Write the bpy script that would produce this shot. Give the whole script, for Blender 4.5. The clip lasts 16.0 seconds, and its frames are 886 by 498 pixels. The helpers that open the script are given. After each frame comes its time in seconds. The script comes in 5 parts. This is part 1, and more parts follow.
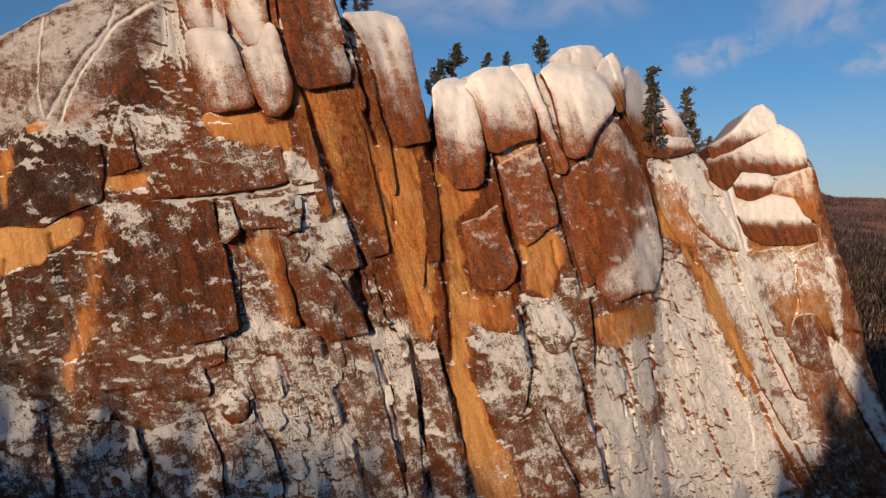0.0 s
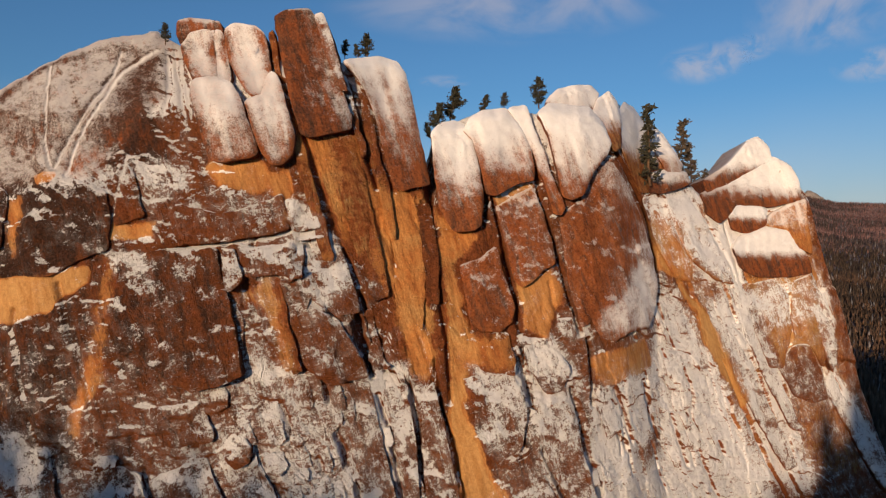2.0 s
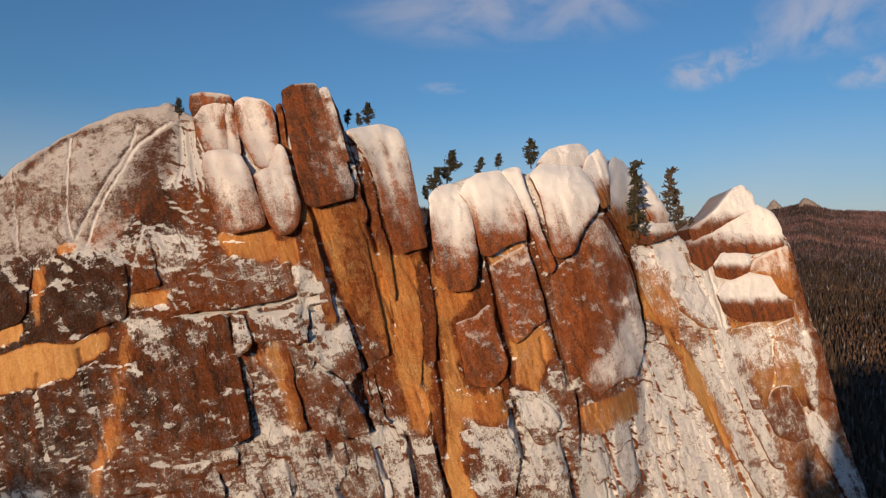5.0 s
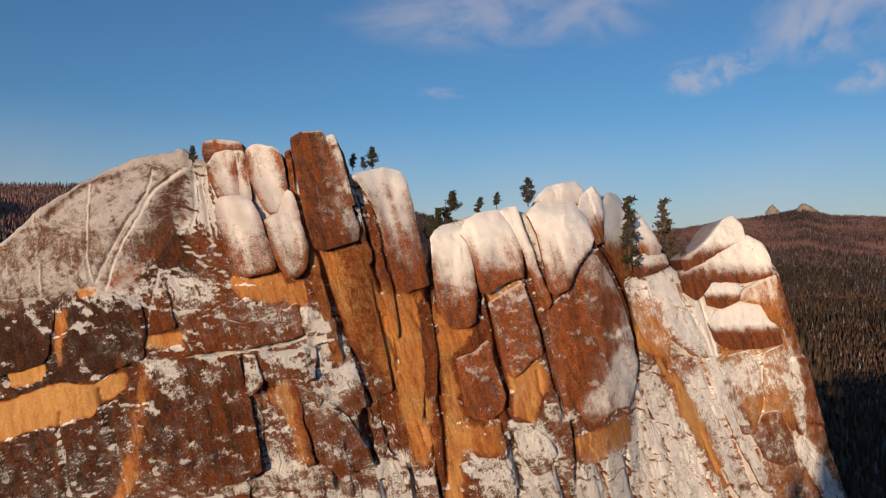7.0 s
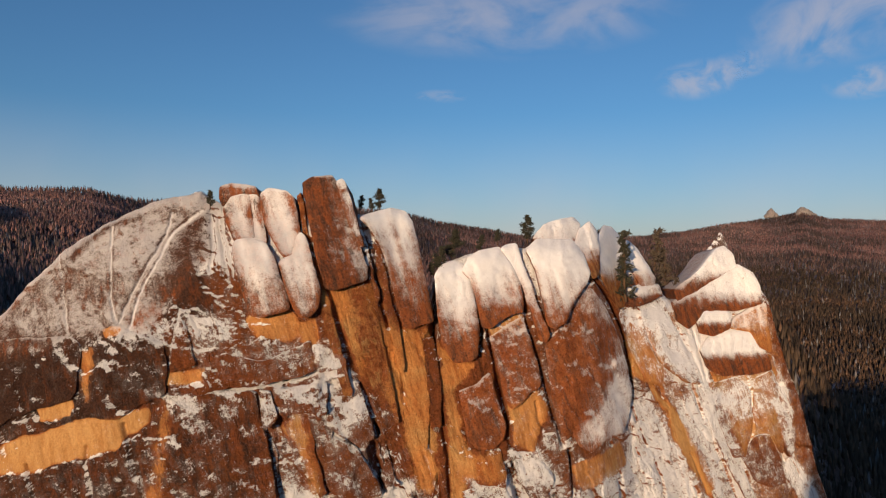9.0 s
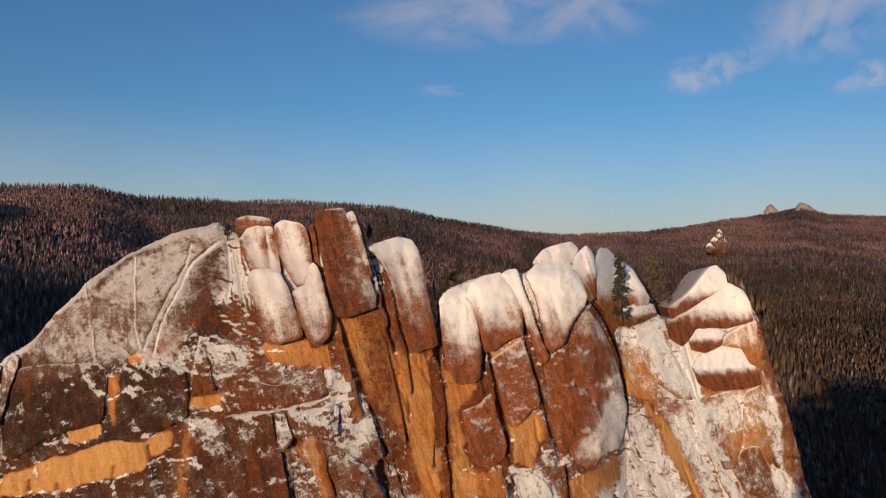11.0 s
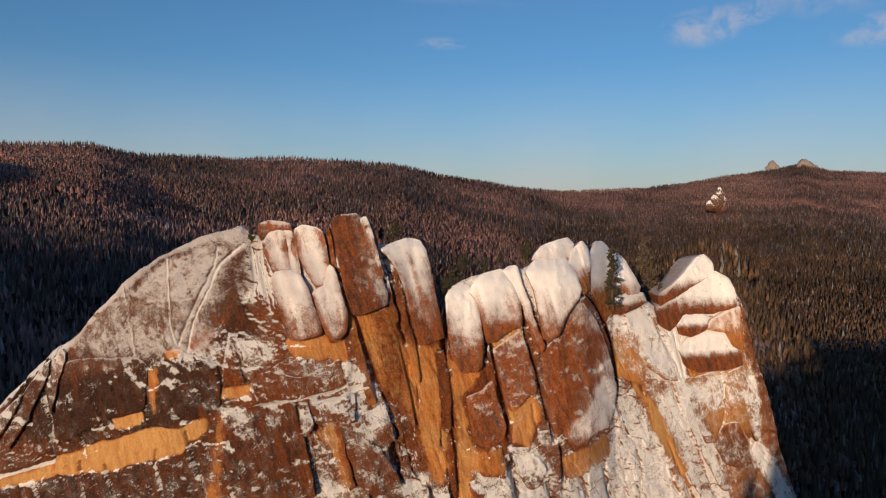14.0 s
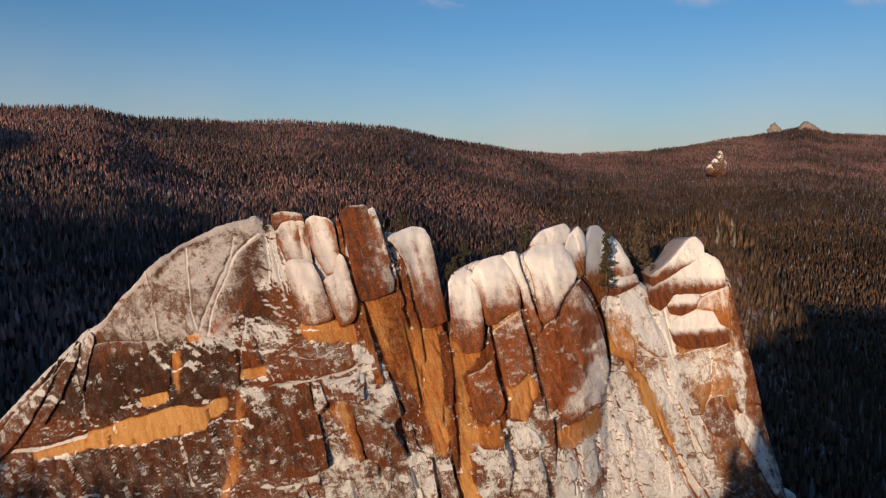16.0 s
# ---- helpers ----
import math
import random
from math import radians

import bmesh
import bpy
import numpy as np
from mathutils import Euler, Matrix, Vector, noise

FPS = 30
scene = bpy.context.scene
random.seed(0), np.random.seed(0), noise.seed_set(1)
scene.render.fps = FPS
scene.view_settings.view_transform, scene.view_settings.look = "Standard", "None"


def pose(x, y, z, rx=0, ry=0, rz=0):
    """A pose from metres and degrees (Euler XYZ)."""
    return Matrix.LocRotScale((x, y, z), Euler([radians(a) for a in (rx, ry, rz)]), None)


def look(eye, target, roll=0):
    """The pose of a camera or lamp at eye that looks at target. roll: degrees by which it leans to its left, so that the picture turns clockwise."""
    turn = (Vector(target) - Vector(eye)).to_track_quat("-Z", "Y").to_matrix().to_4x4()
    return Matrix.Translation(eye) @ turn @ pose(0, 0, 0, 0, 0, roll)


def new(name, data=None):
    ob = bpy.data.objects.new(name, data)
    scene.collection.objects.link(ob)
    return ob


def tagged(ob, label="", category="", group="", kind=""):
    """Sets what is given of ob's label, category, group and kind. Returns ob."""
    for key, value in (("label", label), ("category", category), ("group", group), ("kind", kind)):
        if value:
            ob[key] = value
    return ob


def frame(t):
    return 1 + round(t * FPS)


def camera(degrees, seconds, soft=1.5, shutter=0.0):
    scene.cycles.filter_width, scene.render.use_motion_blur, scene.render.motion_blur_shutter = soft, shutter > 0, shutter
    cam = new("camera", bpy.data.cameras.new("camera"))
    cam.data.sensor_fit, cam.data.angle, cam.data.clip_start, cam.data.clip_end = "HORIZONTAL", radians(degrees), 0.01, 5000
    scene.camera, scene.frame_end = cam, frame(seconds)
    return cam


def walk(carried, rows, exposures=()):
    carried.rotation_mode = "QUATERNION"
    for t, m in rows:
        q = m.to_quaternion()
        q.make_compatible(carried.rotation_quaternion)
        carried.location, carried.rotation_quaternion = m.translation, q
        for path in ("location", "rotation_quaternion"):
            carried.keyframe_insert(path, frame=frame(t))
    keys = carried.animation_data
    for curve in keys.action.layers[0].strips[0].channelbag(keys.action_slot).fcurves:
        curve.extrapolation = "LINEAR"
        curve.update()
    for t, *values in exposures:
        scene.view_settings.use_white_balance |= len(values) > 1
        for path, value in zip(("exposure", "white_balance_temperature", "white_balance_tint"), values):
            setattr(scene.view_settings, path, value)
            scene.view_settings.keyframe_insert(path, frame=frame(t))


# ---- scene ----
cam = camera(65.0, 16.0, soft=1.2)
METRES, EYE = 60.0, 45.0
ROWS = [
    (0.0, 0.0, 0.0, 0.0, 0.0, 0.0, -0.0),
    (0.5, 0.001, -0.0048, 0.0196, 0.01, 0.12, 0.03),
    (1.0, 0.001, -0.011, 0.0414, 0.01, 0.12, 0.01),
    (1.5, 0.0017, -0.0191, 0.0638, 0.01, 0.21, -0.02),
    (2.0, 0.003, -0.0301, 0.0855, 0.01, 0.28, -0.05),
    (2.5, 0.0041, -0.042, 0.1055, -0.02, 0.39, -0.03),
    (3.0, 0.0053, -0.057, 0.1274, -0.03, 0.44, -0.05),
    (3.5, 0.0054, -0.0725, 0.1476, -0.05, 0.54, -0.04),
    (4.0, 0.0064, -0.0894, 0.17, -0.06, 0.6, -0.08),
    (6.5, 0.0026, -0.1801, 0.274, -0.24, 0.97, -0.05),
    (7.0, 0.0008, -0.203, 0.2973, -0.22, 1.04, -0.07),
    (7.5, -0.0026, -0.2261, 0.3203, -0.24, 1.05, -0.11),
    (8.0, -0.0052, -0.2505, 0.343, -0.25, 1.09, -0.12),
    (8.5, -0.0083, -0.2748, 0.3669, -0.27, 1.12, -0.16),
    (9.0, -0.0115, -0.2988, 0.3909, -0.28, 1.15, -0.19),
    (9.5, -0.0139, -0.3227, 0.414, -0.28, 1.21, -0.2),
    (12.0, -0.0311, -0.4545, 0.529, -0.28, -0.37, -0.23),
    (12.5, -0.034, -0.4816, 0.5527, -0.26, -1.07, -0.27),
    (13.0, -0.0371, -0.509, 0.5751, -0.26, -1.76, -0.28),
    (13.5, -0.0401, -0.5363, 0.5987, -0.26, -2.46, -0.3),
    (14.0, -0.0426, -0.5629, 0.6215, -0.26, -3.13, -0.29),
    (14.5, -0.045, -0.5905, 0.6448, -0.26, -3.84, -0.29),
    (15.0, -0.0476, -0.6187, 0.6673, -0.27, -4.56, -0.31),
    (15.5, -0.0506, -0.6487, 0.6911, -0.26, -5.49, -0.31),
    (16.0, -0.0534, -0.6782, 0.7138, -0.26, -6.29, -0.33),
]
walk(cam, [(t, pose(0, 0, EYE) @ pose(METRES * x, METRES * y, METRES * z, 90 + pitch, roll, yaw)) for t, x, y, z, yaw, pitch, roll in ROWS])

# ---- world, sun and exposure ----
SUN_TURN, SUN_HEIGHT = 22.0, 6.5      # degrees: the sun stands behind the camera to its left, low
world = bpy.data.worlds.new("winter_sky")
scene.world = world
world.use_nodes = True
sky = world.node_tree.nodes.new("ShaderNodeTexSky")
sky.sky_type, sky.sun_disc = "NISHITA", False
sky.sun_elevation, sky.sun_rotation = radians(SUN_HEIGHT), radians(180 + SUN_TURN)
sky.altitude, sky.air_density, sky.dust_density, sky.ozone_density = 500, 1.0, 0.85, 4.0
world.node_tree.links.new(sky.outputs[0], world.node_tree.nodes["Background"].inputs[0])
world.node_tree.nodes["Background"].inputs[1].default_value = 0.15
sun = new("sun", bpy.data.lights.new("sun", "SUN"))
sun.data.energy, sun.data.angle, sun.data.color = 4.75, radians(0.5), (1.0, 0.725, 0.47)
sun.matrix_world = look((0, 0, 0), (math.sin(radians(SUN_TURN)), math.cos(radians(SUN_TURN)), -math.tan(radians(SUN_HEIGHT))))
scene.view_settings.exposure = 0.0


# ---- number helpers ----
def lattice(ix, iy, iz, seed):
    h = (ix * 374761393 + iy * 668265263 + iz * 2147483647 + seed * 1274126177) & 0xFFFFFFFF
    h = ((h ^ (h >> 13)) * 1274126177) & 0xFFFFFFFF
    h = ((h ^ (h >> 16)) * 2246822519) & 0xFFFFFFFF
    return ((h ^ (h >> 15)) & 0xFFFF) / 65535.0


def grain(x, y, z, seed=0):
    """Smooth value noise, 0 to 1, on arrays."""
    x, y, z = np.broadcast_arrays(np.asarray(x, float), np.asarray(y, float), np.asarray(z, float))
    ix, iy, iz = (np.floor(a).astype(np.int64) for a in (x, y, z))
    fx, fy, fz = x - ix, y - iy, z - iz
    fx, fy, fz = (a * a * (3 - 2 * a) for a in (fx, fy, fz))
    total = 0
    for dx in (0, 1):
        for dy in (0, 1):
            for dz in (0, 1):
                w = (fx if dx else 1 - fx) * (fy if dy else 1 - fy) * (fz if dz else 1 - fz)
                total = total + w * lattice(ix + dx, iy + dy, iz + dz, seed)
    return total


def rough(x, y, z, size, octaves=4, gain=0.5, seed=0):
    """Layered noise, about -1 to 1, whose largest waves are size metres."""
    total, amp, norm = 0, 1.0, 0.0
    for i in range(octaves):
        k = 2.03 ** i / size
        total = total + amp * (grain(np.asarray(x) * k, np.asarray(y) * k, np.asarray(z) * k, seed + i) * 2 - 1)
        norm += amp
        amp *= gain
    return total / norm


def away(px, pz, pts, closed):
    """Distance of the points (px, pz) from a polyline, the nearest place on it, and where along it that lies."""
    best = np.full(np.shape(px), 1e9)
    nx, nz, along = np.zeros_like(best), np.zeros_like(best), np.zeros_like(best)
    n = len(pts)
    for i in range(n if closed else n - 1):
        (ax, az), (bx, bz) = pts[i], pts[(i + 1) % n]
        dx, dz = bx - ax, bz - az
        t = np.clip(((px - ax) * dx + (pz - az) * dz) / (dx * dx + dz * dz + 1e-9), 0, 1)
        qx, qz = ax + t * dx, az + t * dz
        d = np.hypot(px - qx, pz - qz)
        m = d < best
        best, nx, nz = np.where(m, d, best), np.where(m, qx, nx), np.where(m, qz, nz)
        along = np.where(m, (i + t) / max(1, n - 1), along)
    return best, nx, nz, along


def inside(px, pz, pts):
    hit = np.zeros(np.shape(px), bool)
    for i in range(len(pts)):
        (ax, az), (bx, bz) = pts[i], pts[i - 1]
        if az != bz:
            hit ^= ((az > pz) != (bz > pz)) & (px < (bx - ax) * (pz - az) / (bz - az) + ax)
    return hit


def mesh_of(name, verts, faces, material, cover=None, smooth=True):
    me = bpy.data.meshes.new(name)
    verts = np.asarray(verts, np.float32)
    if isinstance(faces, list):
        counts = np.array([len(g) for g in faces], np.int32)
        loops = np.array([k for g in faces for k in g], np.int32)
    else:
        counts = np.full(len(faces), faces.shape[1], np.int32)
        loops = faces.astype(np.int32).ravel()
    me.vertices.add(len(verts))
    me.vertices.foreach_set("co", verts.ravel())
    me.loops.add(len(loops))
    me.loops.foreach_set("vertex_index", loops)
    me.polygons.add(len(counts))
    me.polygons.foreach_set("loop_start", np.concatenate([[0], np.cumsum(counts)[:-1]]).astype(np.int32))
    me.materials.append(material)
    me.polygons.foreach_set("use_smooth", np.full(len(counts), smooth))
    me.update(calc_edges=True)
    if cover is not None:
        a = me.color_attributes.new("cover", "FLOAT_COLOR", "POINT")
        a.data.foreach_set("color", np.asarray(cover, np.float32).ravel())
    return me


def part(name, me, parent, label=""):
    ob = new(name, me)
    ob.parent = parent
    return tagged(ob, label)


# ---- materials ----
class Nodes:
    """A short hand for a node material."""

    def __init__(self, name):
        self.material = bpy.data.materials.new(name)
        self.material.use_nodes = True
        self.tree = self.material.node_tree
        self.out = self.tree.nodes["Principled BSDF"]
        self.where = self.add("ShaderNodeNewGeometry").outputs["Position"]

    def add(self, kind, **sets):
        node = self.tree.nodes.new(kind)
        for key, value in sets.items():
            setattr(node, key, value)
        return node

    def put(self, socket, value):
        if isinstance(value, bpy.types.NodeSocket):
            self.tree.links.new(value, socket)
        else:
            socket.default_value = value

    def noise(self, scale, detail=6, rough=0.6, stretch=None, distort=0.0, where=None):
        n = self.add("ShaderNodeTexNoise")
        v = where or self.where
        if stretch:
            m = self.add("ShaderNodeMapping")
            self.put(m.inputs["Vector"], v)
            m.inputs["Scale"].default_value = stretch
            v = m.outputs[0]
        self.put(n.inputs["Vector"], v)
        n.inputs["Scale"].default_value, n.inputs["Detail"].default_value = scale, detail
        n.inputs["Roughness"].default_value, n.inputs["Distortion"].default_value = rough, distort
        return n.outputs["Fac"]

    def math(self, op, a, b=0.0, clamp=False):
        n = self.add("ShaderNodeMath", operation=op, use_clamp=clamp)
        self.put(n.inputs[0], a)
        self.put(n.inputs[1], b)
        return n.outputs[0]

    def span(self, value, a, b, c=0.0, d=1.0, soft=False):
        n = self.add("ShaderNodeMapRange", interpolation_type="SMOOTHSTEP" if soft else "LINEAR")
        for socket, v in zip(n.inputs[:5], (value, a, b, c, d)):
            self.put(socket, v)
        return n.outputs[0]

    def mix(self, fac, a, b):
        n = self.add("ShaderNodeMix", data_type="RGBA")
        self.put(n.inputs[0], fac)
        for socket, v in ((n.inputs[6], a), (n.inputs[7], b)):
            self.put(socket, v if isinstance(v, bpy.types.NodeSocket) else (*v, 1))
        return n.outputs[2]

    def bump(self, height, strength, distance):
        n = self.add("ShaderNodeBump")
        self.put(n.inputs["Height"], height)
        n.inputs["Strength"].default_value, n.inputs["Distance"].default_value = strength, distance
        self.put(self.out.inputs["Normal"], n.outputs[0])

    def cover(self, layer="cover"):
        a = self.add("ShaderNodeAttribute", attribute_name=layer)
        s = self.add("ShaderNodeSeparateColor")
        self.put(s.inputs[0], a.outputs["Color"])
        return (*s.outputs, a.outputs["Alpha"])


def rock_material():
    """Warm syenite with lichen, fresh ochre breaks, rain streaks, and frost and snow where they cling."""
    k = Nodes("cliff_rock")
    snow_share, ochre_share, dark_share, fleck_share = k.cover()

    def along(turn, sizes):
        """Places in a frame turned in the plane of the face, measured in lengths of the given sizes."""
        m = k.add("ShaderNodeMapping", vector_type="TEXTURE")
        k.put(m.inputs["Vector"], k.where)
        m.inputs["Rotation"].default_value, m.inputs["Scale"].default_value = (0, radians(turn), 0), sizes
        return m.outputs[0]

    broad = k.noise(0.16, 5, 0.6)
    mid = k.noise(0.9, 8, 0.68)
    fine = k.noise(4.2, 7, 0.75)
    grit = k.noise(9.0, 5, 0.75)
    streak = k.noise(1.0, 6, 0.65, None, 0.5, along(-15, (0.9, 0.9, 7.0)))
    thread = k.noise(1.0, 7, 0.7, None, 0.8, along(-17, (0.38, 0.6, 2.6)))
    ledge = k.noise(1.0, 8, 0.75, None, 1.3, along(-14, (0.8, 0.6, 0.36)))
    # relief: knobs, ledges, leaning ribs and grain
    knobs = k.noise(2.8, 9, 0.72, None, 0.5)
    height = k.math("ADD", k.math("MULTIPLY", knobs, 0.55), k.math("MULTIPLY", ledge, 0.55))
    height = k.math("ADD", height, k.math("ADD", k.math("MULTIPLY", thread, 0.4), k.math("MULTIPLY", fine, 0.16)))
    # hairline joints, leaning like the big ones
    shaken = k.add("ShaderNodeVectorMath", operation="ADD")
    wobble = k.add("ShaderNodeTexNoise")
    k.put(wobble.inputs["Vector"], k.where)
    wobble.inputs["Scale"].default_value, wobble.inputs["Detail"].default_value = 0.8, 5
    k.put(shaken.inputs[0], along(-17, (1.3, 2.0, 4.2)))
    k.put(shaken.inputs[1], wobble.outputs["Color"])
    joint = k.add("ShaderNodeTexVoronoi", feature="DISTANCE_TO_EDGE")
    k.put(joint.inputs["Vector"], shaken.outputs[0])
    joint.inputs["Scale"].default_value = 0.62
    gap = k.math("MULTIPLY", k.span(joint.outputs["Distance"], 0.0, 0.03, 1.0, 0.0, soft=True), k.span(broad, 0.42, 0.6))
    height = k.math("SUBTRACT", height, k.math("MULTIPLY", k.math("MULTIPLY", gap, k.span(fleck_share, 0.2, 0.8, 0.1, 1.0)), 0.5))
    calm = k.math("MULTIPLY", k.span(ochre_share, 0.2, 0.8, 1.0, 0.4), k.span(fleck_share, 0.1, 0.8, 0.35, 1.0))
    relief = k.add("ShaderNodeBump")
    k.put(relief.inputs["Height"], height)
    relief.inputs["Distance"].default_value = 0.8
    k.put(relief.inputs["Strength"], calm)
    facing = k.add("ShaderNodeSeparateXYZ")
    k.put(facing.inputs[0], relief.outputs[0])
    up = facing.outputs[2]
    flat = k.add("ShaderNodeSeparateXYZ")
    k.put(flat.inputs[0], k.add("ShaderNodeNewGeometry").outputs["Normal"])
    # stone
    red = k.mix(k.span(mid, 0.35, 0.65), (0.17, 0.046, 0.014), (0.36, 0.118, 0.036))
    red = k.mix(k.span(broad, 0.4, 0.65), red, (0.28, 0.078, 0.022))
    dark = k.mix(k.span(fine, 0.35, 0.65), (0.038, 0.017, 0.011), (0.13, 0.058, 0.034))
    ochre = k.mix(k.span(streak, 0.35, 0.65), (0.40, 0.19, 0.06), (0.54, 0.30, 0.11))
    orange = k.mix(k.span(streak, 0.35, 0.65), (0.35, 0.115, 0.028), (0.55, 0.24, 0.07))
    ochre = k.mix(k.math("MAXIMUM", k.span(broad, 0.46, 0.62), k.span(ochre_share, 0.85, 1.0)), orange, ochre)
    lichen = k.math("ADD", k.math("MULTIPLY", dark_share, 0.8), k.math("MULTIPLY", k.span(mid, 0.3, 0.7), 0.55))
    lichen = k.math("ADD", lichen, k.span(streak, 0.35, 0.65, -0.24, 0.24))
    colour = k.mix(k.span(lichen, 0.4, 0.9), red, dark)
    colour = k.mix(k.math("MULTIPLY", k.span(streak, 0.54, 0.7), 0.6), colour, dark)
    ochre = k.mix(k.math("MULTIPLY", k.span(thread, 0.5, 0.62), k.span(ochre_share, 0.8, 1.0, 0.55, 0.12)), ochre, (0.2, 0.068, 0.02))
    edge = k.math("ADD", ochre_share, k.math("ADD", k.math("MULTIPLY", k.math("SUBTRACT", mid, 0.5), 0.7), k.math("MULTIPLY", k.math("SUBTRACT", thread, 0.5), 0.9)))
    colour = k.mix(k.span(edge, 0.42, 0.58), colour, ochre)
    # lichen spots and pitting
    spots = k.noise(3.2, 9, 0.8)
    tint = k.add("ShaderNodeMix", data_type="RGBA", blend_type="MULTIPLY")
    k.put(tint.inputs[6], colour)
    k.put(tint.inputs[0], k.math("MULTIPLY", k.span(k.noise(0.7, 5, 0.65), 0.35, 0.65, 0.55, 1.0), k.span(ochre_share, 0.3, 0.9, 1.0, 0.45)))
    k.put(tint.inputs[7], k.mix(k.span(spots, 0.36, 0.64), (0.3, 0.26, 0.23), (1.5, 1.45, 1.4)))
    colour = tint.outputs[2]
    # smooth faces hold a coat of frost with a grainy, streaky border
    patchy = k.noise(0.5, 5, 0.62)
    coat = k.math("ADD", k.span(streak, 0.3, 0.7, -0.16, 0.16), k.span(patchy, 0.3, 0.7, -0.16, 0.16))
    coat = k.math("ADD", coat, k.math("ADD", k.span(fine, 0.3, 0.7, -0.2, 0.2), k.span(grit, 0.3, 0.7, -0.22, 0.22)))
    coat = k.math("ADD", k.math("ADD", coat, snow_share), k.span(flat.outputs[2], 0.3, 0.75, 0.0, 0.6))
    coat = k.math("MULTIPLY", k.span(coat, 0.3, 0.88, soft=True), k.span(snow_share, 0.4, 1.0, 0.42, 0.96))
    # broken faces hold snow on small ledges and along the joints
    flecks = k.math("ADD", k.span(ledge, 0.3, 0.7, -0.26, 0.26), k.span(thread, 0.3, 0.7, -0.22, 0.22))
    flecks = k.math("ADD", flecks, k.math("ADD", k.span(fine, 0.3, 0.7, -0.3, 0.3), k.span(grit, 0.3, 0.7, -0.2, 0.2)))
    flecks = k.math("ADD", flecks, k.math("ADD", k.span(up, -0.1, 0.6, -0.2, 0.34), k.span(patchy, 0.3, 0.7, -0.2, 0.2)))
    flecks = k.math("ADD", k.math("ADD", flecks, snow_share), k.span(flat.outputs[2], 0.3, 0.7, 0.0, 0.5))
    flecks = k.math("MULTIPLY", k.span(flecks, 0.6, 0.8, soft=True), 0.96)
    # a thin powder between the flecks
    powder = k.math("MULTIPLY", k.span(k.math("ADD", k.span(grit, 0.3, 0.7, -0.3, 0.3), k.math("ADD", snow_share, k.span(patchy, 0.3, 0.7, -0.3, 0.3))), 0.35, 1.0), 0.32)
    flecks = k.math("MAXIMUM", flecks, powder)
    bare = k.span(flat.outputs[2], -0.05, -0.3, 1.0, 0.0)
    mask = k.add("ShaderNodeMix", data_type="FLOAT")
    k.put(mask.inputs[0], k.span(fleck_share, 0.2, 0.7))
    k.put(mask.inputs[2], coat)
    k.put(mask.inputs[3], flecks)
    mask = k.math("MULTIPLY", mask.outputs[0], bare)
    white = k.mix(k.span(mid, 0.3, 0.7), (0.80, 0.77, 0.74), (0.90, 0.87, 0.84))
    k.put(k.out.inputs["Base Color"], k.mix(mask, colour, white))
    k.put(k.out.inputs["Roughness"], k.span(mask, 0, 1, 0.85, 0.6))
    k.out.inputs["Specular IOR Level"].default_value = 0.2
    surface = k.add("ShaderNodeBump")
    k.put(surface.inputs["Height"], k.math("ADD", k.math("MULTIPLY", height, k.span(mask, 0, 1, 1.0, 0.45)), k.math("MULTIPLY", mask, 0.12)))
    k.put(surface.inputs["Strength"], calm)
    surface.inputs["Distance"].default_value = 1.15
    k.put(k.out.inputs["Normal"], surface.outputs[0])
    return k.material


def plain_material(name, low, high, scale, roughness, bump=0.3, layer=False):
    k = Nodes(name)
    n = k.noise(scale, 6, 0.65, (1, 1, 0.2) if layer else None)
    colour = k.mix(k.span(n, 0.3, 0.7), low, high)
    if layer:
        a = k.add("ShaderNodeAttribute", attribute_name="cover")
        m = k.add("ShaderNodeMix", data_type="RGBA", blend_type="MULTIPLY")
        m.inputs[0].default_value = 1.0
        k.put(m.inputs[6], colour)
        k.put(m.inputs[7], a.outputs["Color"])
        colour = m.outputs[2]
    k.put(k.out.inputs["Base Color"], colour)
    k.out.inputs["Roughness"].default_value = roughness
    k.out.inputs["Specular IOR Level"].default_value = 0.2
    k.bump(n, bump, 0.5 / scale)
    return k.material


def ground_material():
    k = Nodes("forest_floor")
    patch, fine = k.noise(0.02, 8, 0.7), k.noise(0.35, 6, 0.75)
    brush = k.mix(k.span(fine, 0.35, 0.65), (0.10, 0.058, 0.046), (0.20, 0.115, 0.085))
    snow = k.math("MULTIPLY", k.span(patch, 0.45, 0.62), k.span(fine, 0.45, 0.6))
    k.put(k.out.inputs["Base Color"], k.mix(k.math("MULTIPLY", snow, 0.5), brush, (0.75, 0.75, 0.77)))
    k.out.inputs["Roughness"].default_value = 0.9
    k.out.inputs["Specular IOR Level"].default_value = 0.1
    k.bump(fine, 0.6, 2.0)
    return k.material


ROCK = rock_material()
GROUND = ground_material()
WOODS = plain_material("woods_branches", (0.55, 0.55, 0.55), (1, 1, 1), 0.9, 0.9, 0.5, layer=True)
GREY_STONE = plain_material("grey_stone", (0.13, 0.105, 0.095), (0.34, 0.29, 0.26), 0.25, 0.9, 0.8)
BARK = plain_material("pine_bark", (0.06, 0.035, 0.022), (0.16, 0.09, 0.05), 6.0, 0.9)
NEEDLES = plain_material("pine_needles", (0.018, 0.019, 0.013), (0.07, 0.062, 0.038), 3.0, 0.75)
NEEDLES_PALE = plain_material("frosted_spruce_needles", (0.045, 0.036, 0.026), (0.13, 0.095, 0.065), 3.0, 0.8)


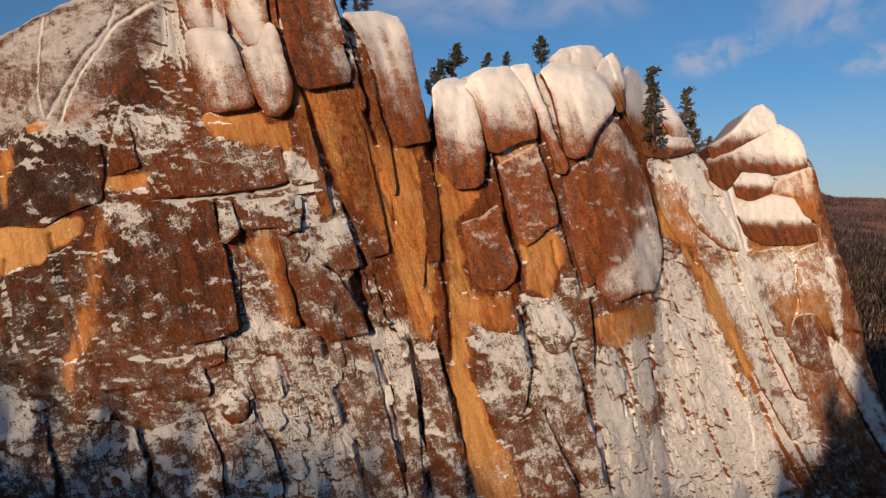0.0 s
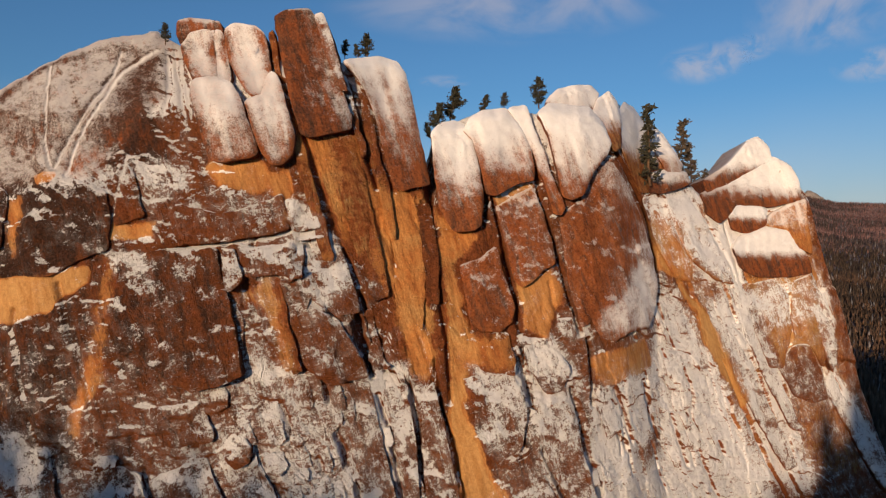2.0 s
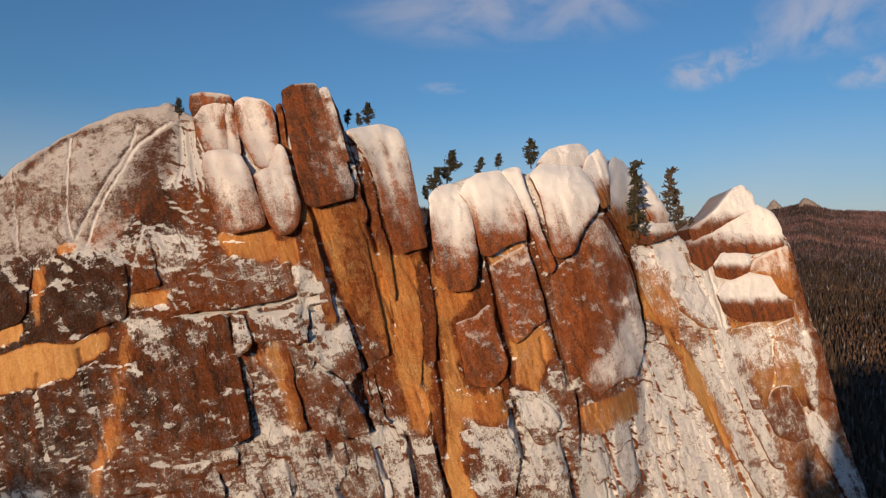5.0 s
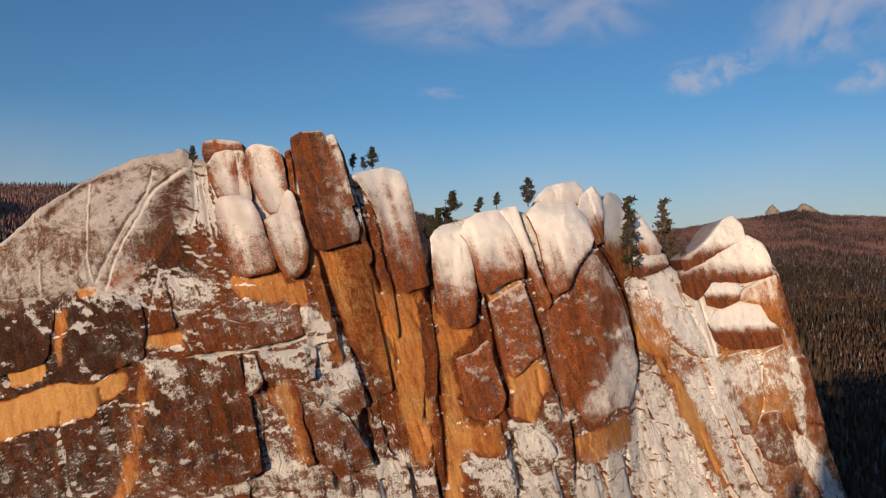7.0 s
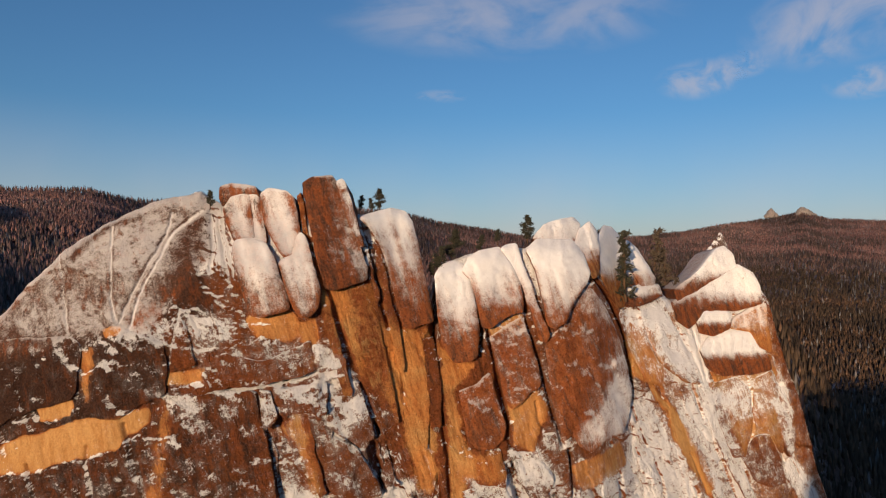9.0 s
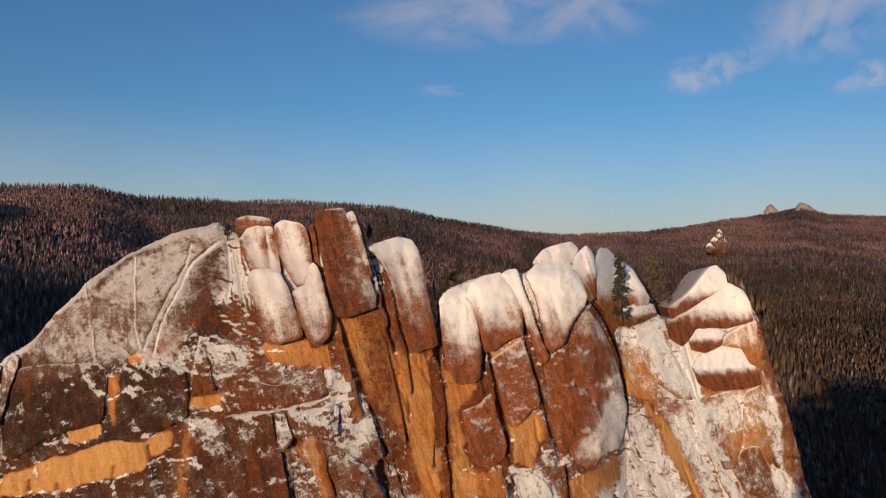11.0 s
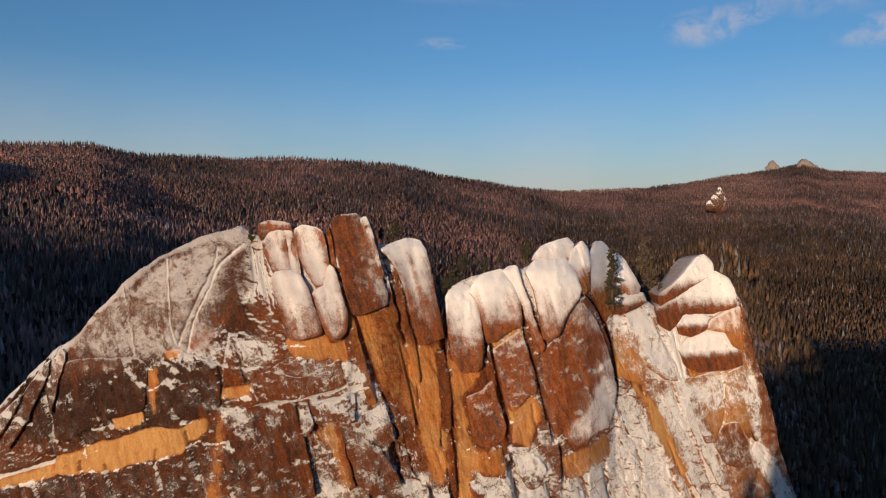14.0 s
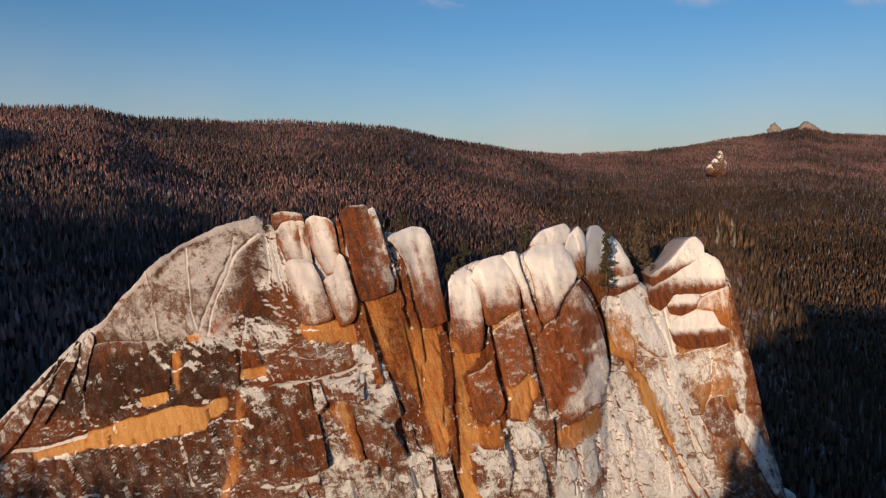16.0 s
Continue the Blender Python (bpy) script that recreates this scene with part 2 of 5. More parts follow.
# ---- ground, one sheet to the horizon ----
def bell(x, y, cx, cy, sx, sy, turn=0.0):
    c, s = math.cos(radians(turn)), math.sin(radians(turn))
    dx, dy = x - cx, y - cy
    u, v = dx * c + dy * s, dy * c - dx * s
    return np.exp(-(u / sx) ** 2 - (v / sy) ** 2)


AZ = [-60, -31.8, -26.6, -22.9, -16.9, -11.7, -3.6, 0, 5.6, 10, 16.7, 22.4, 25.4, 27.4, 29, 32.4, 60]
RISE = [4.8, 4.75, 4.95, 4.2, 4.05, 4.4, 4.0, 3.1, 2.19, 1.65, 2.0, 2.89, 3.3, 3.72, 3.15, 2.89, 3.0]     # skyline, degrees
FAR = [1500, 1500, 1550, 1600, 1700, 1750, 1850, 1950, 2100, 2400, 2600, 3000, 3300, 3300, 3300, 3300, 3300]    # its distance, metres


def land(x, y):
    """Height of the ground."""
    x, y = np.asarray(x, float), np.asarray(y, float)
    az = np.degrees(np.arctan2(x, y + 40))
    r = np.hypot(x, y + 40)
    far = np.interp(az, AZ, FAR)
    ridge = 88 + np.tan(np.radians(np.interp(az, AZ, RISE))) * far - 15
    low = np.interp(az, [-60, -25, 0, 20, 35, 60], [15, 5, -30, -62, -75, -50])
    start = np.interp(az, [-40, -20, 0, 20, 40], [250, 300, 380, 480, 520])
    t = np.clip((r - start) / (far - start), 0, 1.6)
    slope = low + (ridge - low) * np.where(t < 1, 0.75 * t + 0.25 * t * t, 1 - 0.25 * (t - 1))
    near = np.clip((r - 150) / np.maximum(start - 150, 1), 0, 1)
    near = near * near * (3 - 2 * near)
    back = slope * near + np.interp(az, [-30, 5, 30], [-12, -12, -45]) * (1 - near)
    behind = -8 + 0 * x
    front = np.clip((np.abs(az) - 62) / 35, 0, 1)
    front = front * front * (3 - 2 * front)
    z = back * (1 - front) + behind * front
    z = z + 8 * rough(x, y, 0, 260, 3, 0.5, 5) * np.clip((r - 170) / 300, 0, 1)
    z = z + 60 * rough(x, y, 0, 420, 2, 0.45, 15) * np.clip(t, 0, 1) * np.clip(1 - t, 0, 1)
    z = z + np.interp(x, [-975, -575, -285, -230, -170, -120, -88, -72, -56, 34, 125, 425], [75, 125, 107, 70, 66, 53, 40, 49, 74, 68, 62, 60]) * bell(x, y, x, -230, 1, 80)
    z = z + 168 * bell(x, y, -950, 150, 440, 330)
    z = z + 124 * bell(x, y, 162, 385, 120, 62, 50)      # a wooded spur close behind the cliff
    return z


def build_ground():
    rings = np.concatenate([np.linspace(0, 150, 16), 150 * (4700 / 150) ** (np.arange(1, 120) / 119)])
    turns = np.radians(np.arange(0, 360, 1.25))
    r, a = np.meshgrid(rings, turns, indexing="ij")
    x, y = r * np.sin(a), r * np.cos(a) - 40
    v = np.stack([x, y, land(x, y)], -1).reshape(-1, 3)
    n = len(turns)
    i, j = np.meshgrid(np.arange(len(rings) - 1), np.arange(n), indexing="ij")
    k = (j + 1) % n
    f = np.stack([i * n + j, i * n + k, (i + 1) * n + k, (i + 1) * n + j], -1).reshape(-1, 4)
    ob = new("ground", mesh_of("ground", v, f, GROUND))
    tagged(ob, "brown winter forest floor with thin snow rising to hills", "ground", kind="structure")


build_ground()


# ---- the cliff ----
from mathutils.geometry import delaunay_2d_cdt
FACE_X = [-85, -67, -45, -25, -10, 5, 20, 27, 31, 34.5, 55, 80]
FACE_Y = [83.9, 79.9, 75.6, 78.7, 83.5, 87.9, 95.8, 101.5, 106.5, 111.2, 121.9, 133.6]
LEAN_X, LEAN_BACK = [-85, -25, 10, 80], [0.165, 0.124, 0.197, 0.057]


def face(x, z):
    """How far back the mean face of the cliff stands."""
    return np.interp(x, FACE_X, FACE_Y) + np.interp(x, LEAN_X, LEAN_BACK) * (z - 45)


BACK_X = [-85, -60, -45, -35, -26, -18, -12, -7, 2, 11, 20, 26, 32, 38, 46, 52, 60, 68, 85]
BACK_45 = [0, 0, 0, 0, 0, 0, 1, 3, 3.3, 2, 1, 0.5, 0.5, 0.8, 1, 1, 1, 0, 0]
BACK_55 = [0, 0, 0.3, 1, 0.3, 0.3, 1.5, 3.2, 4, 3, 1.5, 0.7, 1, 1.5, 3, 3, 2, 0, 0]
BACK_65 = [1, 2, 3, 3, 1, 1, 2, 4, 5.5, 4.3, 2, 1.2, 4, 4, 6, 5.5, 4, 1, 0]
BACK_76 = [3, 6, 7, 7, 6.5, 3.5, 4, 6, 7, 5.5, 5, 6, 9.5, 8, 7, 7, 6.5, 3, 0]


def lean_back(v):
    """The upper cliff leans further back than its foot: set it back, and let it grow with the distance from the valley."""
    v = np.array(v, float)
    x, y, z = v.T
    rows = [np.interp(x, BACK_X, b) for b in (BACK_45, BACK_55, BACK_65, BACK_76)]
    t = np.clip((z - np.array([[45], [55], [65]])) / np.array([[10], [10], [11]]), 0, 1)
    t = t * t * (3 - 2 * t)
    deep = rows[0] + sum((rows[k + 1] - rows[k]) * t[k] for k in range(3))
    grow = 1 + deep / (y + 7.5)
    return np.stack([x * grow, -7.5 + (y + 7.5) * grow, 57.7 + (z - 57.7) * grow], -1)


CREST = [(-85.7, 40.3), (-76.5, 49.5), (-67.9, 57.8), (-62.8, 60.8), (-55.1, 68.7), (-49.1, 72.1), (-41.4, 75.6), (-35.1, 77.6), (-31.6, 75.5), (-25.6, 75.5), (-20.7, 75.3), (-15.7, 75.2), (-11.5, 75), (-6.8, 74.9), (-4.6, 68.9), (-3.3, 60.3), (-2.5, 60.7), (-0.7, 67.4), (6, 69), (13.2, 70), (23.5, 73.3), (27.9, 72.7), (33, 70.9), (39.2, 63.9), (43.8, 61), (46.9, 58.7), (48.8, 57.2), (51.7, 59), (58.2, 66.8), (64.9, 66.5), (69.3, 60.6), (73.2, 48.8), (77.8, 36.5), (81.1, 24.3), (87.7, 4.6)]
cliff = tagged(new("cliff"), "towering reddish-brown rock cliff dusted with snow and frost", "cliff")
CRACKS, ZONES = [], []


def crack(pts, deep, wide, snow):
    CRACKS.append((pts, deep, wide, snow))


def zone(pts, layer, amount, soft):
    ZONES.append((pts, layer, amount, soft))


def joints():
    # left dome
    crack([(-46.4, 72.6), (-46.1, 67.5), (-45.8, 63.4), (-44.8, 59.9)], 0.41, 0.35, 0.9)
    crack([(-54.6, 69.4), (-53.4, 64.3), (-52.1, 58.5)], 0.36, 0.35, 0.8)
    crack([(-38.2, 74.6), (-38.8, 71.5), (-40.8, 68.3), (-42.4, 64.8), (-44.4, 59.9)], 0.54, 0.4, 0.9)
    crack([(-34.1, 74.9), (-37.9, 71.8), (-41.5, 64.8), (-43, 59.2)], 0.36, 0.4, 1.0)
    crack([(-33.2, 75.1), (-32.7, 69.9), (-32.7, 67)], 0.63, 0.4, 0.8)
    crack([(-32.6, 75.1), (-31.5, 70), (-30, 65.1)], 0.63, 0.4, 0.8)
    crack([(-31.9, 75.1), (-31.1, 71.4), (-29.6, 66.1)], 0.54, 0.35, 0.9)
    crack([(-36.4, 61.8), (-37.1, 58.7), (-37.7, 54.7)], 0.32, 0.3, 0.9)
    crack([(-36, 60.1), (-35.1, 57), (-34.3, 54.1)], 0.32, 0.3, 0.9)
    # left flank ribs
    crack([(-72.9, 52.4), (-79, 42.9), (-83.5, 36.5)], 1.6, 0.5, 0.9)
    crack([(-68.4, 56.7), (-69.5, 53.6), (-67, 47.8), (-66.2, 40.9)], 1.4, 0.5, 0.9)
    crack([(-66.2, 58.8), (-66.6, 54.8), (-64.2, 49)], 1.2, 0.4, 0.9)
    crack([(-71.2, 53.5), (-75.6, 47.2), (-80, 38.8)], 1.2, 0.4, 0.9)
    crack([(-83.5, 36.5), (-76.4, 37.6), (-66.2, 40.8)], 1.0, 0.4, 0.9)
    # recess
    crack([(-25.1, 45.2), (-24.2, 41.2), (-23.3, 36.9)], 3.6, 0.7, 0.0)
    crack([(-32.1, 47.7), (-31, 43.4), (-30.5, 40.8), (-31.5, 39.4)], 1.0, 0.3, 0.9)
    crack([(-32.1, 50.6), (-26.4, 51.2), (-20.7, 52.1), (-18.5, 52.8)], 1.2, 0.3, 0.0)
    # middle deep cracks
    crack([(-11.5, 45.4), (-10.3, 41.3), (-9.4, 37.1), (-8.5, 35.2)], 3.0, 0.7, 0.2)
    crack([(-10, 44.9), (-8.3, 39.8), (-6.9, 36)], 2.4, 0.5, 0.3)
    crack([(-15.1, 38.5), (-13.9, 34.6), (-12.7, 29.4), (-11.2, 24.9), (-9.7, 21.1), (-8.3, 15.4)], 2.0, 0.45, 0.2)
    crack([(-4.1, 34.2), (-3.1, 30.2), (-2.8, 25), (-2.1, 21.2), (-1.4, 15.5)], 2.4, 0.6, 0.2)
    crack([(-7.8, 33), (-6.3, 29.1), (-5.2, 23.9), (-3.9, 17.5)], 1.4, 0.4, 0.5)
    crack([(-1, 36.8), (0.4, 30.1), (1.5, 25.4), (2.8, 19.9), (3.7, 15.7)], 2.4, 0.45, 0.1)
    crack([(-16.8, 64.1), (-14.6, 57.6), (-12.4, 51.2), (-10.2, 46.2)], 1.2, 0.3, 0.1)
    crack([(-10.3, 69.7), (-8.4, 62.9), (-6.5, 55.5), (-5.7, 48.9)], 1.2, 0.3, 0.1)
    crack([(-12.4, 72.6), (-10.2, 65.1), (-8.3, 58.5)], 1.6, 0.4, 0.1)
    crack([(-2.5, 57), (-2, 50.3), (-1, 43.8)], 1.2, 0.35, 0.1)
    # notch and dome joints
    crack([(-1.7, 65.5), (-1.4, 60.9), (-1.6, 55.5)], 5.0, 0.9, 0.0)
    crack([(-1.6, 55.5), (-1, 48.9), (0.5, 40.2), (1.2, 31.7)], 2.0, 0.4, 0.2)
    crack([(4.1, 65), (5.4, 59.5), (5.9, 54.8)], 3.4, 0.6, 0.1)
    crack([(6.8, 57.9), (8.4, 50.2), (10.1, 41.8), (10.8, 37.3), (11.8, 30.7)], 2.2, 0.45, 0.1)
    crack([(12.9, 60.9), (15, 54.1), (17, 46.8), (19.3, 38.9)], 2.0, 0.4, 0.2)
    crack([(20.4, 38.1), (21.1, 33.5), (20.9, 29.1)], 2.2, 0.5, 0.1)
    crack([(10.2, 36.4), (11.6, 30.7), (13, 25.7), (15.6, 19.1), (17.8, 14.6)], 2.2, 0.5, 0.2)
    crack([(17.7, 31.6), (19.5, 24.2), (21.4, 18.1), (22.6, 12.8)], 2.2, 0.45, 0.2)
    crack([(26.2, 66.3), (30.5, 61.3), (33.9, 55.1), (35, 47.5), (35.1, 42.9)], 4.0, 0.7, 0.0)
    # apron and right slabs
    crack([(35.4, 34.4), (38.3, 27.1), (41.7, 17.9), (46.4, 7.5)], 0.8, 0.4, 0.3)
    crack([(48, 31.8), (52.3, 22.1), (56.9, 13.1), (63, 3.5)], 1.6, 0.5, 0.3)
    crack([(55.4, 29.4), (58.7, 20.5), (62.1, 10.4), (67.1, 1.8)], 1.2, 0.4, 0.4)
    crack([(43.2, 59.1), (46, 55.1), (49.9, 49.1), (52.2, 44.5)], 0.3, 0.45, 0.8)
    crack([(49.5, 55.7), (51.3, 50.1), (52.9, 44.5), (56.8, 34.7)], 0.4, 0.45, 0.6)
    crack([(64, 42.5), (64.1, 36.3), (62.5, 29.2)], 0.8, 0.3, 0.3)
    crack([(70.1, 38), (71.2, 31.5), (72.1, 27.2)], 1.2, 0.4, 0.7)


def seams(count):
    """Thin leaning joints of the broken wall, some holding snow."""
    rng = np.random.default_rng(21)
    for _ in range(count):
        x, z, long = rng.uniform(-62, 62), rng.uniform(18, 57), rng.uniform(2.5, 9)
        slope = rng.normal(0.3, 0.07)
        pts = [(x + slope * long * q + rng.normal(0, 0.16), z - long * q) for q in (0, 0.25, 0.5, 0.75, 1.0)]
        crack(pts, rng.uniform(0.5, 1.4), rng.uniform(0.22, 0.36), rng.choice([0.0, 0.0, 0.3, 0.75]))


def patches():
    # layer 0: snow, 1: fresh ochre rock, 2: dark lichen, 3: broken ground that holds flecks
    # snow
    zone([(-61.8, 62), (-53.8, 70.4), (-47.9, 73.9), (-40.5, 77.1), (-33.9, 78.6), (-33, 71.4), (-36.6, 68.5), (-40.4, 62.7), (-44.1, 58.9), (-60.6, 57.8)], 0, 0.14, 1.5)
    zone([(-38.7, 70.5), (-35.9, 73.8), (-34, 74.2), (-34, 67.8), (-32.7, 62.2), (-37.2, 62.1)], 0, -0.4, 1.5)
    zone([(-66.7, 57.3), (-37.5, 58.2), (-38.8, 49), (-66.4, 44.9)], 0, -0.08, 1.5)
    zone([(-27, 50.6), (-12.7, 51.9), (-9.8, 43.4), (-15.2, 42.2), (-23, 46.5)], 0, 0.14, 2)
    zone([(-23.9, 44.5), (-19.1, 43.7), (-17.5, 34.3), (-22.6, 35.3)], 0, 0.22, 1.5)
    zone([(-57.5, 29.7), (-43.4, 30.1), (-33.2, 26.8), (-26.5, 32.6), (-17.1, 34.7), (-1.6, 34.1), (-1.6, 13), (-55.8, 15.8)], 0, 0.22, 3)
    zone([(-23.2, 37.4), (-14.7, 37.2), (-9.3, 16.7), (-17.8, 17.5)], 0, 0.08, 2)
    zone([(-9, 35.1), (-4.5, 36.9), (-3.1, 32.7), (-4.1, 29.4), (-7.5, 28.9)], 0, 0.5, 1.2)
    zone([(-17.8, 64.4), (-11.7, 65.8), (-9.4, 59.2), (-2.5, 58.2), (-1, 44.5), (-0.6, 34.6), (-4.2, 36.2), (-6.4, 44.7), (-12.1, 51.9)], 0, -0.5, 1.5)
    zone([(-0.6, 56.3), (6.2, 53.3), (9.4, 48.6), (10.3, 35.2), (3.8, 35.8), (1.6, 40.1), (5.9, 21.9), (3.7, 20.1), (0.9, 31.8)], 0, -0.4, 1.2)
    zone([(5.3, 34.3), (10, 38.1), (15.8, 38.4), (18.3, 34.3), (18.9, 28.2), (13.6, 20.5), (11.4, 30.7), (6, 32.8)], 0, 0.45, 1.5)
    zone([(35.8, 46), (39.3, 44.1), (43.8, 35.8), (47.1, 29.8), (50.2, 23.7), (56.5, 9.2), (62.5, -1.7), (18.3, 12.5), (21.3, 30.8), (24.9, 31.8), (31.8, 32.7), (34.1, 38.4)], 0, 0.5, 1.2)
    zone([(27.7, 21.1), (34.1, 22.8), (35.2, 20.1), (30.1, 18)], 0, -0.5, 1)
    zone([(39.2, 45.3), (42.9, 40.6), (44.5, 34.8), (49.4, 27.4), (51.8, 23.4), (53.2, 26.2), (49.5, 32.4), (45, 39.5)], 0, -0.7, 0.8)
    zone([(45.1, 41.4), (55.4, 42.9), (57.5, 34.7), (64.6, 17.8), (68.2, 7), (55.9, 11.2), (51.6, 25.4)], 0, 0.5, 1.5)
    zone([(37.3, 59.9), (42, 60.6), (46, 55.1), (52.9, 45), (45.4, 45.3), (39.9, 53.2)], 0, 0.8, 1.5)
    zone([(54.2, 45), (70.6, 46.6), (72.6, 31.4), (61.2, 29.3)], 0, -0.15, 1)
    zone([(70, 48.8), (73.3, 42.2), (75.4, 26.9), (80.9, 19.9), (85.9, 8), (83.6, 4.7), (76.4, 18.2), (71.7, 28.3), (71.6, 37.9)], 0, 0.65, 0.8)
    # drifts and streaks
    zone([(-53.1, 68.8), (-49.5, 71.9), (-45.7, 73.5), (-42.4, 74.2), (-42.4, 73.6), (-45.5, 72.8), (-49.1, 71), (-52.4, 68.3)], 0, -0.55, 0.5)
    zone([(-31.9, 53.8), (-29.5, 56.2), (-28.4, 56.1), (-27.8, 54.1), (-29.1, 55.2)], 0, 0.55, 0.6)
    zone([(-34.3, 67.3), (-33, 67.8), (-32.8, 66.3), (-33.8, 66.2)], 0, 0.55, 0.6)
    zone([(-16.2, 44.1), (-13.3, 44.9), (-13, 43.3), (-15.7, 43.3)], 0, 0.55, 0.6)
    zone([(-8.6, 34.9), (-6.3, 36.3), (-4.5, 36.6), (-4, 35.1), (-6.1, 34.1), (-7.9, 33.5)], 0, 0.55, 0.6)
    zone([(-23, 37.2), (-20.8, 37.5), (-20.4, 34.7), (-21.7, 35.7)], 0, 0.55, 0.6)
    zone([(-38, 50.7), (-34.5, 49.5), (-33.7, 47.6), (-37.3, 47.5)], 0, 0.6, 0.6)
    zone([(10.7, 39.5), (14.1, 38.9), (16.8, 36), (17.7, 32.7), (15.2, 34.5), (12.4, 37.3)], 0, 0.55, 0.6)
    zone([(18.5, 40.9), (20.5, 40.3), (21, 38.4), (19.1, 38.7)], 0, 0.55, 0.6)
    zone([(3, 36.5), (4.5, 37), (5.7, 34.2), (4.9, 33.6)], 0, 0.55, 0.6)
    zone([(-33.4, 34), (-32.1, 33.3), (-31.5, 31.2), (-32.6, 32.2)], 0, 0.55, 0.6)
    zone([(-3.4, 41.9), (-1.9, 41), (-2.2, 40.1), (-3.9, 40.2)], 0, 0.55, 0.6)
    zone([(-51, 29.6), (-45.3, 30.6), (-42.9, 28.7), (-42.9, 25.7), (-50.5, 25.5)], 0, 0.4, 0.8)
    zone([(-19.5, 56.1), (-15.6, 57.6), (-12.7, 51.2), (-18, 49.1)], 0, 0.5, 0.8)
    zone([(-35.5, 60.8), (-30.7, 61.5), (-29.9, 57.4), (-34.3, 56)], 0, 0.35, 1.0)
    zone([(-26.6, 56.8), (-20.9, 57.5), (-19.4, 52.6), (-25.8, 54)], 0, 0.35, 1.0)
    zone([(22.5, 45), (28.3, 52.3), (33.6, 47.6), (33.7, 38.5), (23.2, 38.4)], 0, 0.3, 1.0)
    zone([(52.8, 43), (69.1, 45.5), (71.6, 37.9), (56.4, 38.8)], 0, 0.5, 0.8)
    zone([(18, 55.2), (22.9, 60), (32.6, 57.4), (29, 48), (25.2, 43.5), (20.1, 40.7)], 0, -0.5, 1.2)
    zone([(21, 41.5), (26.3, 43.4), (30.4, 49.3), (34.6, 47.2), (34.8, 39.8), (28.4, 38.1)], 0, 0.3, 0.6)
    zone([(53.5, 43.7), (65.8, 48), (71.2, 44.1), (73.7, 36.5), (66, 37), (55.8, 36.5)], 0, 0.4, 1.0)
    zone([(38.2, 50.9), (52.4, 43.7), (55.9, 37.5), (61.8, 27), (51.5, 30), (44.5, 38.3)], 0, 0.2, 1.2)
    zone([(-10.7, 27), (-7.9, 31.1), (-8.8, 24.4), (-6.8, 21.9), (-9.4, 21.9)], 0, 0.3, 0.5)
    # fresh ochre rock
    zone([(-66, 41.2), (-58.6, 44.1), (-54.7, 45.3), (-49.9, 46.9), (-43.7, 48.3), (-40.2, 48.4), (-39.9, 46.6), (-41.1, 45.5), (-43.1, 45.4), (-43.7, 43.2), (-47.8, 42.7), (-53.4, 40.7), (-58.1, 39.6), (-66, 38.6)], 1, 1.2, 0.3)
    zone([(-55.9, 48.5), (-50.3, 49.8), (-49.9, 48.7), (-50.8, 47.6), (-55.3, 46.8)], 1, 1.1, 0.3)
    zone([(-51.1, 56.2), (-48.2, 56.3), (-47.2, 48.8), (-49.6, 48.7)], 1, 0.2, 1.4)
    zone([(-38.9, 50), (-36.7, 49), (-37.1, 35.2), (-40.1, 29.4), (-40.9, 30), (-39.6, 41.4)], 1, 0.55, 0.9)
    zone([(-48.5, 40), (-46.5, 40.5), (-47.5, 26), (-50, 26)], 1, 0.45, 1.2)
    zone([(-24.5, 46), (-20, 47.4), (-18.6, 42.5), (-17.2, 37.3), (-18.3, 34.7), (-20.4, 42.5), (-24.1, 44.7)], 1, 0.5, 0.8)
    zone([(-76.4, 37.1), (-66.2, 40.8), (-66.2, 38), (-76.4, 35.6)], 1, 1.0, 0.4)
    zone([(-46.8, 59.2), (-44.4, 59.5), (-44.3, 58), (-46.5, 57.7)], 1, 0.9, 0.4)
    zone([(-37.9, 53.2), (-33.2, 54), (-33.4, 51.9), (-38.1, 51.2)], 1, 0.9, 0.4)
    zone([(-50.1, 56), (-48.1, 57.3), (-47.5, 52.7), (-47.9, 49.4), (-48.7, 49.4)], 1, 0.55, 0.8)
    zone([(-28.1, 60.7), (-22.3, 62.1), (-20.9, 60.3), (-18.3, 60.4), (-17.5, 54.7), (-19.4, 52.6), (-20.9, 57.5), (-26, 57.4)], 1, 0.9, 0.5)
    zone([(-17.5, 64.4), (-11.7, 65.8), (-10.2, 65.1), (-8.7, 59.2), (-5.8, 58.5), (-1.4, 57.8), (-0.6, 51.8), (-0.6, 34.6), (-4.1, 34.8), (-6.4, 44), (-12.1, 51.9)], 1, 0.75, 1.0)
    zone([(-14.5, 64.3), (-11.5, 65.4), (-9.4, 58.4), (-8, 52.6), (-6.4, 44.8), (-8.8, 44), (-9.9, 47.6), (-12.1, 54.8)], 1, -0.3, 0.8)
    zone([(-3.3, 56.7), (-1.4, 56.9), (-0.3, 48.9), (-0.5, 43.4), (-1.7, 43.8)], 1, -0.7, 0.6)
    zone([(-0.6, 56.3), (5.4, 52.5), (1.6, 48.8), (3.8, 40), (8.8, 39.7), (9.5, 35.3), (3.8, 35.8), (2.4, 31.7), (6.6, 19.7), (2.6, 20.2), (0.9, 35.9)], 1, 0.8, 0.8)
    zone([(6.8, 58.1), (12.8, 60.4), (13.4, 58.1), (7.1, 56.4)], 1, 0.9, 0.4)
